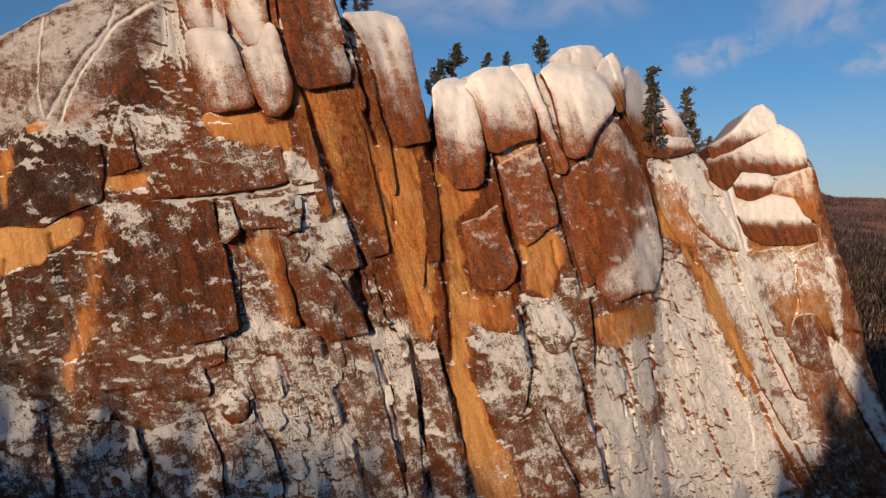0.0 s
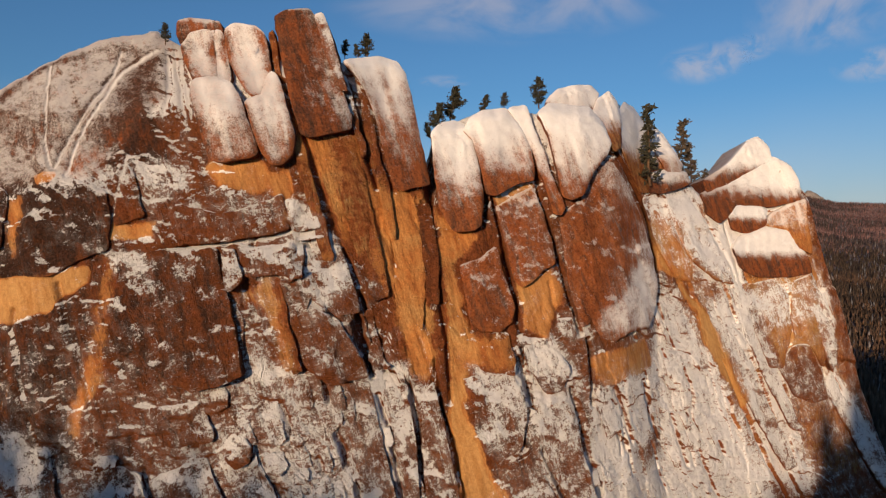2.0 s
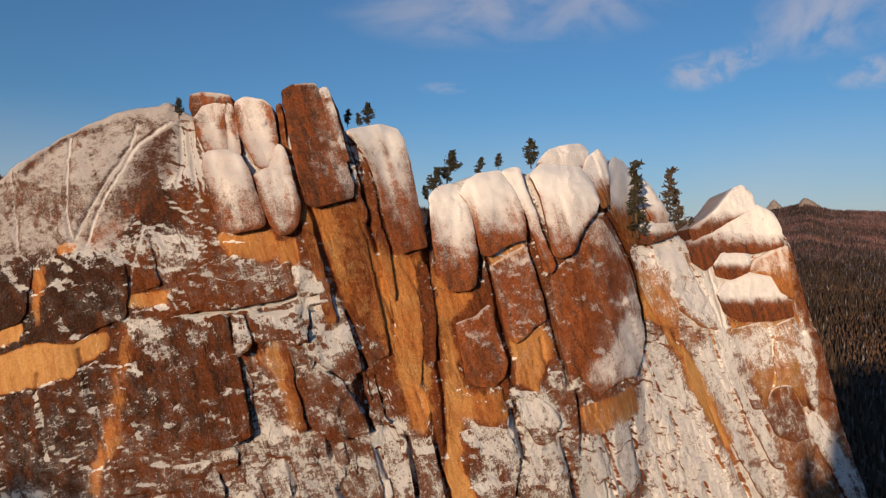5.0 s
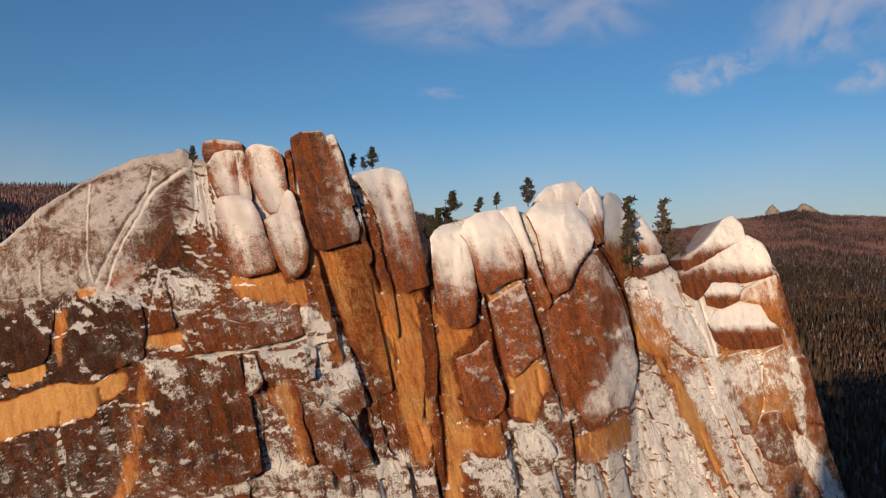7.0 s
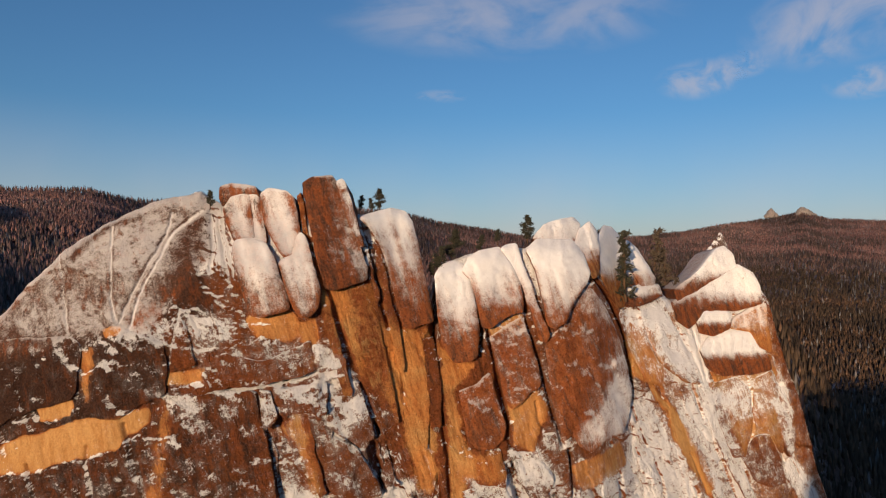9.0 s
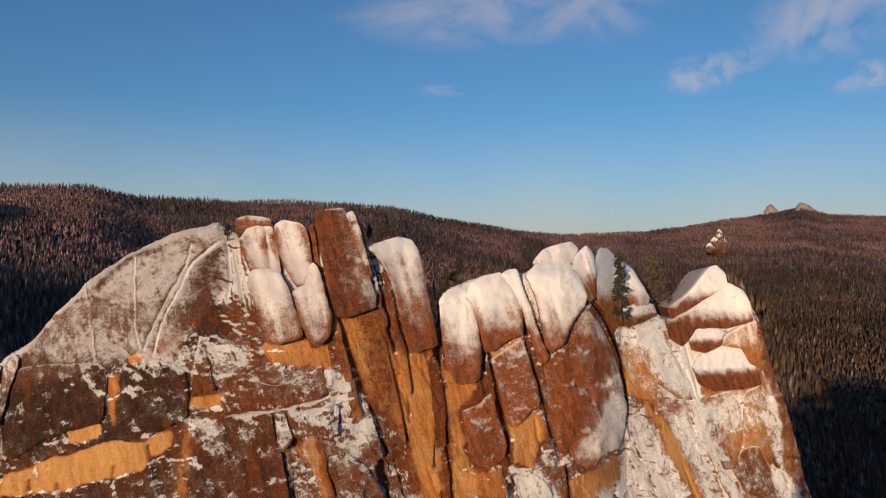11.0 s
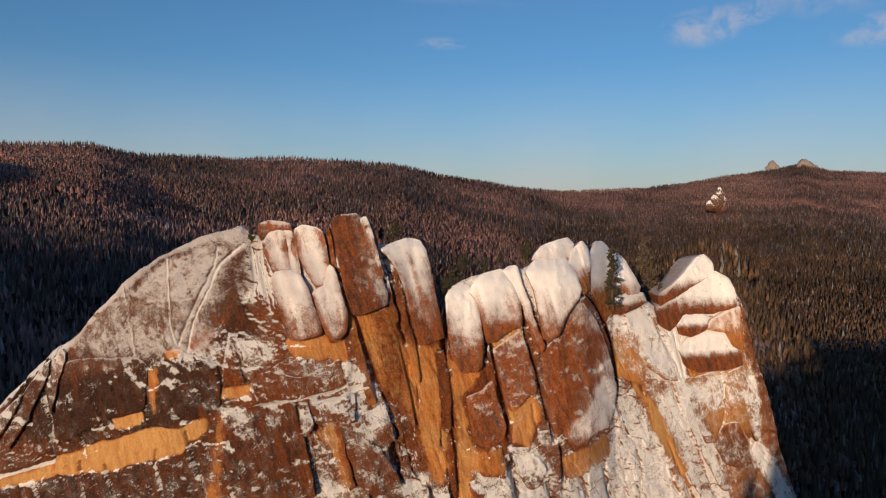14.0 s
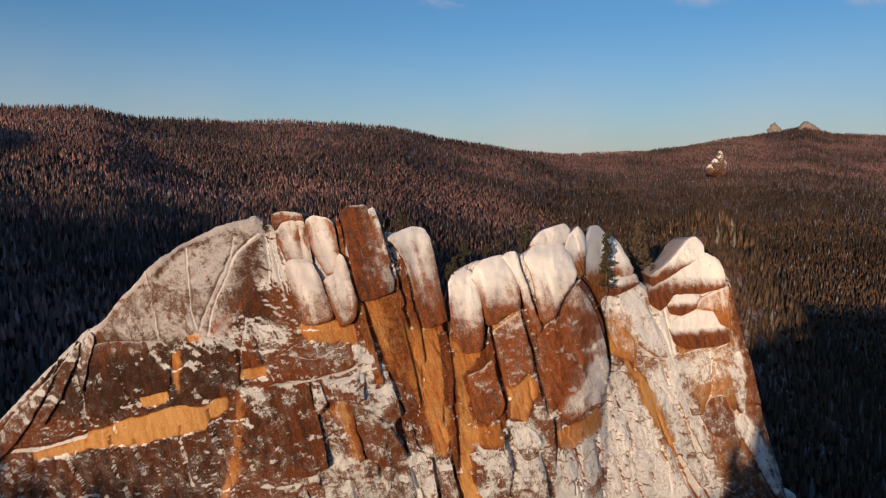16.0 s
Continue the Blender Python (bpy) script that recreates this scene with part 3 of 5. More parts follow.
    zone([(9.8, 46.7), (15.3, 48.1), (16.9, 45.3), (14.8, 38.5), (10.8, 40.3)], 1, 0.9, 0.5)
    zone([(20.9, 35.8), (31.5, 37.3), (33.4, 32.8), (23.1, 31), (21.2, 32.8)], 1, 0.9, 0.5)
    zone([(39.2, 45.3), (42.9, 40.6), (44.5, 34.8), (49.4, 27.4), (51.8, 23.4), (53.2, 26.2), (49.5, 32.4), (45, 39.5)], 1, 1.0, 0.5)
    zone([(33.7, 58.9), (41.2, 56.1), (42.3, 45.4), (35, 47.5)], 1, 0.8, 0.8)
    zone([(54.2, 45), (70.6, 46.6), (72.6, 31.4), (61.2, 29.3)], 1, 0.5, 0.8)
    zone([(-20.5, 47.5), (-19.1, 43.7), (-16.6, 35.5), (-17.9, 35), (-19.7, 41)], 1, 0.4, 1.5)
    zone([(-39.8, 37.7), (-38.9, 37.7), (-40.1, 30), (-41.1, 28.2)], 1, 0.5, 1.2)
    zone([(1.1, 34), (3.2, 32.6), (5.9, 23.2), (11.6, 16.5), (10.7, 11.5), (4.4, 12.5), (1.1, 26.1)], 1, 0.7, 0.8)
    # dark lichen
    zone([(-39.5, 71), (-35.9, 74.5), (-33, 74.2), (-32.5, 67.8), (-31.5, 60), (-40, 60)], 2, 0.7, 1.5)
    zone([(-78.1, 60.1), (-44.5, 59.6), (-38.8, 57.4), (-38, 50.7), (-43.1, 47.8), (-75, 43.5)], 2, 0.8, 2.0)
    zone([(-74.5, 40.8), (-43.9, 43.6), (-39.3, 46.8), (-39.3, 37.8), (-39.8, 26.6), (-71.7, 25.2)], 2, 0.34, 2)
    zone([(-38.3, 49.4), (-25.6, 49.3), (-23.3, 36), (-31.3, 35), (-37.6, 39)], 2, 0.34, 2)
    zone([(5.3, 31.2), (9.7, 30.1), (11.1, 25.2), (6.6, 24.4)], 2, 0.5, 2)
    zone([(-87, 60.6), (-39, 60.1), (-32, 49.3), (-30.8, 25), (-79.7, 23.5)], 2, 0.12, 3)
    zone([(36.8, 60.9), (70.1, 61.8), (77.4, 35.4), (85.8, 4.7), (50.6, 10.4), (37, 43.7)], 1, 0.5, 3)
    # smooth frosted plates and the snow apron
    zone([(-66.7, 57.8), (-53.8, 71.2), (-40.5, 77.8), (-32.9, 79.3), (-32.8, 68.4), (-40.3, 58.8), (-66.6, 53.8)], 3, -0.8, 1.5)
    zone([(35.8, 46), (39.3, 44.1), (43.8, 35.8), (50.2, 23.7), (56.5, 9.2), (24.2, 18), (25.9, 31.6)], 3, -0.35, 2)
    zone([(22.2, 61.8), (25.8, 65.4), (34.1, 54.1), (34.5, 39.2), (23.2, 38.4), (20.7, 48.3)], 3, -0.5, 1.5)
    zone([(45.6, 59.2), (52.5, 59.3), (52.8, 43), (47.8, 45.2)], 0, 0.5, 1.0)
    zone([(52.8, 43), (71.8, 42.2), (73.6, 21.7), (59.4, 22.5)], 0, 0.3, 1.5)
    zone([(-1.4, 65.5), (1.6, 68.7), (9, 71.1), (15.1, 72.9), (19.8, 75.6), (23.9, 75.8), (29.7, 75), (38.5, 70.9), (41.7, 65.1), (29.1, 65), (24.6, 67.2), (18.4, 63.3), (9.7, 63.7), (0.1, 62.5)], 0, 0.6, 1)
    zone([(45.2, 63.2), (58.5, 72.2), (66.2, 67.2), (69.4, 50.9), (53, 47), (48.4, 55.2)], 0, 0.5, 1)
    zone([(-31.7, 75.7), (-27.5, 78.1), (-22.8, 78.4), (-21.4, 73.4), (-19.8, 66.1), (-26.2, 64.4), (-29.7, 68.6)], 0, 0.3, 1)
    zone([(-61.8, 62), (-53.8, 70.4), (-47.9, 73.9), (-40.5, 77.1), (-33.9, 78.6), (-33, 71.4), (-36.6, 68.5), (-40.4, 62.7), (-44.1, 58.9), (-60.6, 57.8)], 2, 0.85, 1.5)
    zone([(-67.7, 50.5), (-38.1, 46.7), (-25, 34.8), (-30.8, 25), (-63.7, 24.6)], 2, 0.15, 3)


def painted(x, z):
    """Snow, ochre and lichen shares of the open face."""
    c = np.zeros((*np.shape(x), 4))
    c[..., 0] = np.interp(x, [-35, -15, 10], [0.34, 0.36, 0.38]) + np.interp(z, [20, 34, 46], [0.17, 0.11, 0.02])
    c[..., 3] = 1
    for pts, layer, amount, soft in ZONES:
        xs, zs = [p[0] for p in pts], [p[1] for p in pts]
        if x.max() < min(xs) - 4 or x.min() > max(xs) + 4 or z.max() < min(zs) - 4 or z.min() > max(zs) + 4:
            continue
        m = (x > min(xs) - 4) & (x < max(xs) + 4) & (z > min(zs) - 4) & (z < max(zs) + 4)
        px, pz = x[m], z[m]
        if px.size:
            px, pz = px + 0.8 * rough(px, 0, pz, 2.5, 3, 0.6, 31), pz + 0.8 * rough(px, 3, pz, 2.5, 3, 0.6, 37)
            d = away(px, pz, pts, True)[0] * np.where(inside(px, pz, pts), 1, -1)
            c[m, layer] += amount * np.clip(0.5 + d / (2 * soft), 0, 1)
    c[..., 0] -= 0.3 * np.clip(c[..., 1] - 0.3, 0, 0.7)
    c[..., :3] = np.clip(c[..., :3], -0.4, 1.2)
    c[..., 3] = np.clip(c[..., 3], 0, 1)
    return c


def relief(x, z):
    """Joint-bounded steps and small ledges of the open face, forwards negative."""
    u, w = x + 0.32 * z, z + 0.12 * x
    y = np.zeros(np.shape(x))
    for size, tall, amount, seed in ((7.0, 13.0, 0.9, 3), (2.6, 5.5, 0.5, 4), (1.1, 1.9, 0.2, 6)):
        uu = u / size + 0.4 * rough(x, 0, z, size * 1.2, 4, 0.6, seed + 20)
        ww = w / tall + 0.4 * rough(x, 5, z, size * 1.2, 4, 0.6, seed + 40)
        col = np.floor(uu).astype(np.int64)
        cell = np.floor(ww + lattice(col, col * 0, col * 0, seed)).astype(np.int64)
        y = y + amount * (lattice(col, cell, col * 0, seed + 1) - 0.5)
    saw = w / 1.3 + 2.2 * rough(x, 7, z, 2.6, 4, 0.65, 81)
    y = y - 0.12 * (saw - np.floor(saw) - 0.5) * np.clip(0.5 + 1.4 * rough(x, 4, z, 6, 2, 0.5, 83), 0, 1)
    return y + 0.6 * rough(x, 0, z, 9, 3, 0.5, 11) + 0.34 * rough(u, 2, z / 1.3, 1.5, 4, 0.65, 13)


def build_face():
    joints()
    seams(90)
    patches()
    xs = np.linspace(-96, 90, 1060)
    top = np.interp(xs, [p[0] for p in CREST], [p[1] for p in CREST])
    top = np.where(xs < CREST[0][0], CREST[0][1] + (xs - CREST[0][0]) * 1.0, top)
    top = top + 0.4 + 0.5 * rough(xs, 0, 0, 4, 4, 0.6, 9)
    rows = np.concatenate([np.linspace(0, 0.40, 9), np.linspace(0.42, 1, 440)])
    low = -45.0
    x, t = np.meshgrid(xs, rows, indexing="ij")
    z = low + (top[:, None] - low) * t
    y = face(x, z)
    c = painted(x, z)
    y = y + relief(x, z) * (1 - 0.65 * np.clip(c[..., 1], 0, 1)) * (0.3 + 0.7 * c[..., 3])
    for pts, deep, wide, snow in CRACKS:
        px = [p[0] for p in pts]
        pz = [p[1] for p in pts]
        m = (x > min(px) - 2) & (x < max(px) + 2) & (z > min(pz) - 2) & (z < max(pz) + 2)
        qx = x[m] + 0.25 * rough(x[m], 0, z[m], 1.5, 3, 0.6, 17)
        d, nx, nz, along = away(qx, z[m], pts, False)
        width = np.maximum(wide * (0.32 + 0.55 * np.sin(np.pi * np.clip(along, 0.06, 0.94))), 0.3)
        y[m] += 0.62 * deep * np.clip(1.35 - d / width, 0, 1)
        c[m, 0] = np.maximum(c[m, 0], snow * np.clip(1.4 - d / (wide * 0.8), 0, 1) * np.clip((nx + 0.35 - qx) / 0.5, 0, 1))
    crown = np.interp(xs, [-40, -30, -8, -2], [1.6, 4.5, 4.5, 1.8])[:, None]
    y = y + np.clip(1 - (top[:, None] - z) / crown, 0, 1) ** 2 * 0.58 * crown
    front = np.stack([x, y, z], -1)
    # over the crest and down the far side
    s = np.linspace(0, 1, 44)[1:]
    back_y = y[:, -1:] + 26 * s[None, :] ** 0.9 + 1.2 * rough(xs[:, None], s[None, :] * 30, 3, 5, 4, 0.55, 23)
    back_z = low + (top[:, None] - low) * (1 - s[None, :] ** 2.2) + 0.9 * rough(xs[:, None], s[None, :] * 30, 9, 4, 4, 0.55, 29)
    back = np.stack([np.repeat(xs[:, None], len(s), 1), back_y, back_z], -1)
    v = np.concatenate([front, back], 1)
    cb = np.zeros((*back.shape[:2], 4))
    cb[..., 0], cb[..., 3] = 0.45, 1
    c = np.concatenate([c, cb], 1)
    n = v.shape[1]
    i, j = np.meshgrid(np.arange(len(xs) - 1), np.arange(n - 1), indexing="ij")
    f = np.stack([i * n + j, (i + 1) * n + j, (i + 1) * n + j + 1, i * n + j + 1], -1).reshape(-1, 4)
    part("rock_face", mesh_of("rock_face", lean_back(v.reshape(-1, 3)), f, ROCK, c.reshape(-1, 4)), cliff)


build_face()
THICK = {"cap_block": 8, "face_block": 8, "tower_block": 9, "summit_block": 10, "dome_block": 10, "shoulder_block": 9,
         "pinnacle_block": 10, "sliver": 5}
SMOOTH = {"hanging_slab": 0.35, "cap_block": 0.2, "face_block": 0.1, "tower_block": 0.3, "summit_block": 0.2, "dome_block": 0.1, "shoulder_block": 0.2, "pinnacle_block": 0.25}
ROUND = {"dome_block": 1.7, "cap_block": 1.2, "summit_block": 1.2, "pinnacle_block": 1.3, "shoulder_block": 1.5, "face_block": 0.28, "tower_block": 0.4}
RIM = {"face_block": 0.3, "dome_block": 0.2, "tower_block": 0.1}
CAPPED = ("pinnacle_block", "shoulder_block")
BLOCKS = [0]


def block(name, pts, proud, bevel, snow, ochre, dark, side=0.0):
    """One joint-bounded block or slab: an outline on the face, standing proud of it, with a worn edge."""
    BLOCKS[0] += 1
    seed = BLOCKS[0]
    rng = np.random.default_rng(seed)
    thick = THICK.get(name, 1.5)
    dark += 0.3 if name in SMOOTH else 0.0
    flush = thick < 2          # a slab that grows out of the face: proud at its foot and far side alone
    bevel = bevel * (0.25 if flush else 1.0)
    o = np.array(pts, float)
    for cut in (0.08,) if flush else (0.07, 0.12):
        nxt = np.roll(o, -1, 0)
        o = np.stack([(1 - cut) * o + cut * nxt, cut * o + (1 - cut) * nxt], 1).reshape(-1, 2)
    seg = np.linalg.norm(np.roll(o, -1, 0) - o, axis=1)
    run = np.concatenate([[0], np.cumsum(seg)])
    n = int(np.clip(run[-1] / 0.3, 40, 260))
    at = np.linspace(0, run[-1], n, endpoint=False)
    closed = np.vstack([o, o[:1]])
    o = np.stack([np.interp(at, run, closed[:, k]) for k in (0, 1)], -1)
    wave = 0.38 if flush else 0.22
    o = o + wave * np.stack([rough(o[:, 0], seed, o[:, 1], 2.0, 4, 0.6, 51), rough(o[:, 0], seed, o[:, 1], 2.0, 4, 0.6, 57)], -1)
    (x0, z0), (x1, z1) = o.min(0), o.max(0)
    # a fine net over the front, with two rows along the edge
    tang = np.roll(o, -1, 0) - np.roll(o, 1, 0)
    tang /= np.linalg.norm(tang, axis=1)[:, None] + 1e-9
    inward = np.stack([-tang[:, 1], tang[:, 0]], -1)
    rise = -inward[:, 1]
    for _ in range(4):
        rise = (np.roll(rise, 1) + rise + np.roll(rise, -1)) / 3
    if not flush:          # room for the rounding of the top
        o = o - (0.26 if name == "face_block" else 0.12) * inward
        o[:, 1] += 0.25 * bevel * np.clip(rise, 0, 1) ** 2
        (x0, z0), (x1, z1) = o.min(0), o.max(0)
    ring = o + inward * 0.14
    step = 0.32 if (x1 - x0) * (z1 - z0) < 120 else 0.42
    gx, gz = np.meshgrid(np.arange(x0, x1, step), np.arange(z0, z1, step))
    net = np.stack([gx.ravel(), gz.ravel()], -1) + rng.uniform(-0.09, 0.09, (gx.size, 2))
    loop = [tuple(q) for q in o]
    keep = inside(net[:, 0], net[:, 1], loop) & (away(net[:, 0], net[:, 1], loop, True)[0] > 0.3)
    ring = ring[inside(ring[:, 0], ring[:, 1], loop) & (away(ring[:, 0], ring[:, 1], loop, True)[0] > 0.11)]
    flat = [Vector(q) for q in np.concatenate([o, ring, net[keep]]).tolist()]
    made = delaunay_2d_cdt(flat, [(k, (k + 1) % n) for k in range(n)], [], 1, 1e-5)
    p = np.array([q[:] for q in made[0]])
    x, z = p[:, 0], p[:, 1]

    def front(x, z):
        d = away(x, z, loop, True)[0]
        pull = 1 / ((x[:, None] - o[None, ::2, 0]) ** 2 + (z[:, None] - o[None, ::2, 1]) ** 2 + 0.02) ** 2
        up = (pull * rise[None, ::2]).sum(1) / pull.sum(1)
        r = bevel * (1.0 if flush else 0.22 + ROUND.get(name, 1.0) * np.clip(up, 0, 1) ** 2)
        ease = np.clip(1 - d / r, 0, 1)
        stand = proud
        if flush:
            ramp = 0.6 * (z1 - z) / (z1 - z0) + 0.4 * (x - x0) / (x1 - x0)
            stand = 0.06 + 0.72 * proud * np.clip(1.25 * ramp - 0.12, 0, 1.1)
        y = face(x, z) - stand + r * (0.6 if flush else 0.5) * ease ** 2
        own = painted(x, z)
        y = y + relief(x, z) * (1 - 0.65 * np.clip(own[:, 1], 0, 1)) * (1.0 if flush else 0.5)
        y = y + np.clip(d / 1.5, 0, 1) * (0.35 * rough(x, seed, z, 5, 3, 0.5, 61) + 0.08 * rough(x, seed, z, 0.9, 3, 0.6, 67))
        high = np.clip((z - z0) / (z1 - z0), 0, 1)
        share = snow[1] + (snow[0] - snow[1]) * (np.clip((high - 0.22) / 0.36, 0, 1) if name in CAPPED else high ** 0.8) + side * (x - (x0 + x1) / 2) / (x1 - x0)
        u = x + 0.3 * z
        share = share + 0.22 * rough(u / 0.9, seed, z / 5, 1, 3, 0.6, 63) + 0.12 * rough(x, seed, z, 3, 2, 0.5, 64)
        if not flush:          # the worn rims stay bare, but for those that face up
            share = share - RIM.get(name, 0.15) * np.clip(1.15 - d / 0.8, 0, 1) * np.clip(1 - 1.6 * up, 0, 1)
        mine = 1.0 if not flush else 0.5 if name == "hanging_slab" else 0.2 if name == "joint_block" else 0.6
        c = np.stack([share * mine + own[:, 0] * (1 - mine), ochre * mine + own[:, 1] * (1 - mine), dark * mine + own[:, 2] * (1 - mine), own[:, 3] if flush and name != "hanging_slab" else np.full_like(x, SMOOTH.get(name, 0.5))], -1)
        return y, c

    y, cover = front(x, z)
    faces = [list(g) for g in made[2]]
    # walls back into the cliff, and a rounded back
    base = len(p)
    oy, oc = front(o[:, 0], o[:, 1])
    rear = face(o[:, 0], o[:, 1]) + thick
    rings, covers = [], []
    for q in (0.0, 0.25, 0.5, 0.75, 1.0):
        yy = oy + (rear - oy) * q
        wob = 0.3 * q * rough(o[:, 0], yy, o[:, 1], 2.0, 3, 0.6, 71) * (0 if flush else 1)
        in_x, in_z = (o - o.mean(0)).T * (1 - 0.12 * q * (0 if flush else 1))
        rings.append(np.stack([o[:, 0].mean() + in_x + wob, yy, o[:, 1].mean() + in_z - np.abs(wob) - 0.4 * q * (0 if flush else 1)], -1))
        covers.append(oc * [1, 1, 1, 1] if q == 0 else np.stack([np.full(n, 0.25), oc[:, 1], oc[:, 2], oc[:, 3]], -1))
    mid = o.mean(0)
    shrink = mid + (o - mid) * 0.5
    rings.append(np.stack([shrink[:, 0], rear + 0.8, shrink[:, 1]], -1))
    covers.append(covers[-1])
    v = np.concatenate([np.stack([x, y, z], -1), np.concatenate(rings)])
    c = np.concatenate([cover, np.concatenate(covers)])
    i, j = np.meshgrid(np.arange(len(rings) - 1), np.arange(n), indexing="ij")
    k = (j + 1) % n
    faces += (base + np.stack([i * n + j, (i + 1) * n + j, (i + 1) * n + k, i * n + k], -1).reshape(-1, 4)).tolist()
    faces.append([base + (len(rings) - 1) * n + q for q in range(n)])
    part(name, mesh_of(name, lean_back(v), faces, ROCK, c), cliff)


# upper blocks of the left summit
block("cap_block", [(-31.6, 76.7), (-31.2, 75.5), (-30.1, 76.5), (-27, 76.8), (-26.3, 77.2), (-26.8, 78.3), (-30.2, 78.7), (-31.7, 78.2)], 1.0, 0.7, (.55, .1), .2, .2)
block("face_block", [(-30.1, 72.7), (-29.3, 70.9), (-26.9, 71.2), (-27.2, 74.1), (-27.8, 77), (-29.9, 76.6), (-30.9, 75.2)], 1.36, 1.1, (0.74, 0.5), 0, .2)
block("face_block", [(-27.3, 74.1), (-26.7, 71.3), (-26.1, 70.5), (-25.3, 70.9), (-26, 74.9), (-26.6, 76.9), (-27.9, 77)], 1.24, 0.8, (0.74, 0.5), 0, .2)
block("face_block", [(-29.4, 69.4), (-28.6, 66.6), (-27.7, 63.5), (-26.8, 61.1), (-25.6, 60.8), (-23.1, 61.5), (-22, 62.1), (-22.9, 65), (-24.2, 68.5), (-25.2, 70.4), (-26.8, 70.8), (-29.3, 70.6)], 1.61, 1.2, (0.74, 0.5), .1, .2)
block("face_block", [(-25.3, 73.8), (-24.2, 71.4), (-22.9, 69.2), (-21.6, 69), (-20.8, 71.7), (-21.3, 74.2), (-22, 77.2), (-22.8, 77.7), (-25.1, 77.9), (-26, 77.3)], 1.24, 1.0, (0.74, 0.5), .1, .1)
block("face_block", [(-22.3, 65.4), (-21.3, 62.3), (-20.3, 60.8), (-19.3, 60.7), (-18.2, 62), (-17.9, 64.2), (-19.1, 68.4), (-20.1, 71.6), (-20.7, 72.1), (-21.6, 68.9), (-23.2, 68.1)], 1.74, 1.2, (0.74, 0.5), .1, .1)
block("corner_slab", [(-19.6, 68.1), (-18.2, 63.2), (-16.3, 56.1), (-14.4, 49.1), (-13, 49.1), (-15.3, 57.6), (-17.2, 64.6), (-18.3, 67.5), (-19.8, 72.5), (-21, 78.4), (-21.6, 77.6)], 1.2, 0.3, (0, 0), .75, 0)
block("tower_block", [(-19.7, 74.9), (-18.2, 68.6), (-17.2, 64.7), (-16.2, 64.2), (-13.9, 65), (-11.4, 65.7), (-11.3, 67.4), (-12.6, 70.8), (-14, 75.4), (-15.5, 79.2), (-16.6, 80.6), (-19.6, 80.2), (-20.5, 79.4)], 1.6, 1.0, (.46, -.1), .1, .2, 0.9)
block("sliver", [(-14.2, 74.6), (-12.6, 70.5), (-11.9, 70.5), (-12.8, 73.6), (-14.1, 78.1), (-15, 80.3), (-15.8, 79.9)], 2.2, 0.4, (.9, .3), .3, 0)
block("column_slab", [(-11.6, 67.8), (-10, 62), (-9.4, 62.7), (-10.8, 67.8), (-12.5, 74.3), (-13.2, 74.7)], 1.8, 0.4, (.8, .1), .4, 0)
block("summit_block", [(-10.9, 72.9), (-9.7, 71.1), (-8.2, 67.1), (-7.1, 62.7), (-6, 58.7), (-4.8, 58.2), (-3.7, 58.8), (-1.6, 59.2), (-2, 61.8), (-3, 65.7), (-4.2, 71.5), (-4.9, 74), (-5.9, 75.3), (-8.2, 75.7), (-10.1, 75.3), (-12.6, 74.7)], 1.2, 1.6, (1.0, .0), .2, .1)
block("column_slab", [(-9.8, 65.7), (-8, 58.4), (-6.4, 51.9), (-5.7, 51.9), (-6.4, 57.7), (-7.8, 62.8), (-9, 68), (-10.2, 72.1), (-10.9, 72.8)], 1.4, 0.35, (.2, 0), .6, 0)
block("column_slab", [(-13.6, 59.7), (-12, 54.7), (-9.8, 47.7), (-8.6, 44.1), (-6.3, 45.1), (-8, 52.6), (-9.4, 58.7), (-11.4, 65.2), (-14.4, 64.2)], 1.1, 0.35, (.3, .3), .5, .1)
block("column_slab", [(-2.4, 50.4), (-1.7, 43.9), (-0.3, 43.8), (-0.5, 50.4), (-1.5, 56.8), (-3.2, 56.4)], 1.2, 0.35, (.05, .05), .25, .2)
block("column_slab", [(-5.7, 49), (-4.2, 43.3), (-2.4, 40.4), (-1.9, 46), (-2.7, 52.6), (-5.8, 58.1), (-8.1, 58.3)], 0.7, 0.3, (.05, .0), .7, 0)
# right summit
block("dome_block", [(-1, 62.3), (-0.3, 56.3), (1.6, 53.2), (4.2, 53.3), (5.1, 54.1), (5.4, 57.8), (4.8, 62.4), (3.9, 65.4), (3.2, 67.1), (1.6, 67.9), (-0.3, 67.2), (-1.3, 65.9)], 1.61, 1.5, (1.3, -0.1), .2, .1)
block("dome_block", [(4.1, 65.5), (5.1, 62.4), (6, 58.2), (7, 58), (10.4, 59.9), (12.6, 60.4), (12.7, 62), (12.1, 65.2), (10.6, 68.4), (8.8, 70.2), (5.5, 69.4), (3.9, 68.4), (2.8, 66.6)], 1.74, 1.5, (1.35, 0.0), .15, 0)
block("dome_block", [(10.9, 68.1), (12.5, 64.9), (14.1, 60.5), (15.6, 55.7), (16.7, 55.5), (17.3, 56.5), (15.9, 59.7), (14.5, 63.8), (13, 67.4), (11.8, 71), (9, 70.3)], 1.36, 1.0, (1.3, .2), .3, 0)
block("dome_block", [(15.1, 67.1), (16.3, 62.2), (17, 58.1), (18.3, 57.7), (20.3, 58.6), (22, 62), (24.8, 65.1), (25.4, 66.7), (24.2, 69.6), (22.1, 71.8), (19.3, 71.7), (15.3, 71.7), (13.5, 70.1)], 1.74, 1.6, (1.35, 0.25), .1, 0)
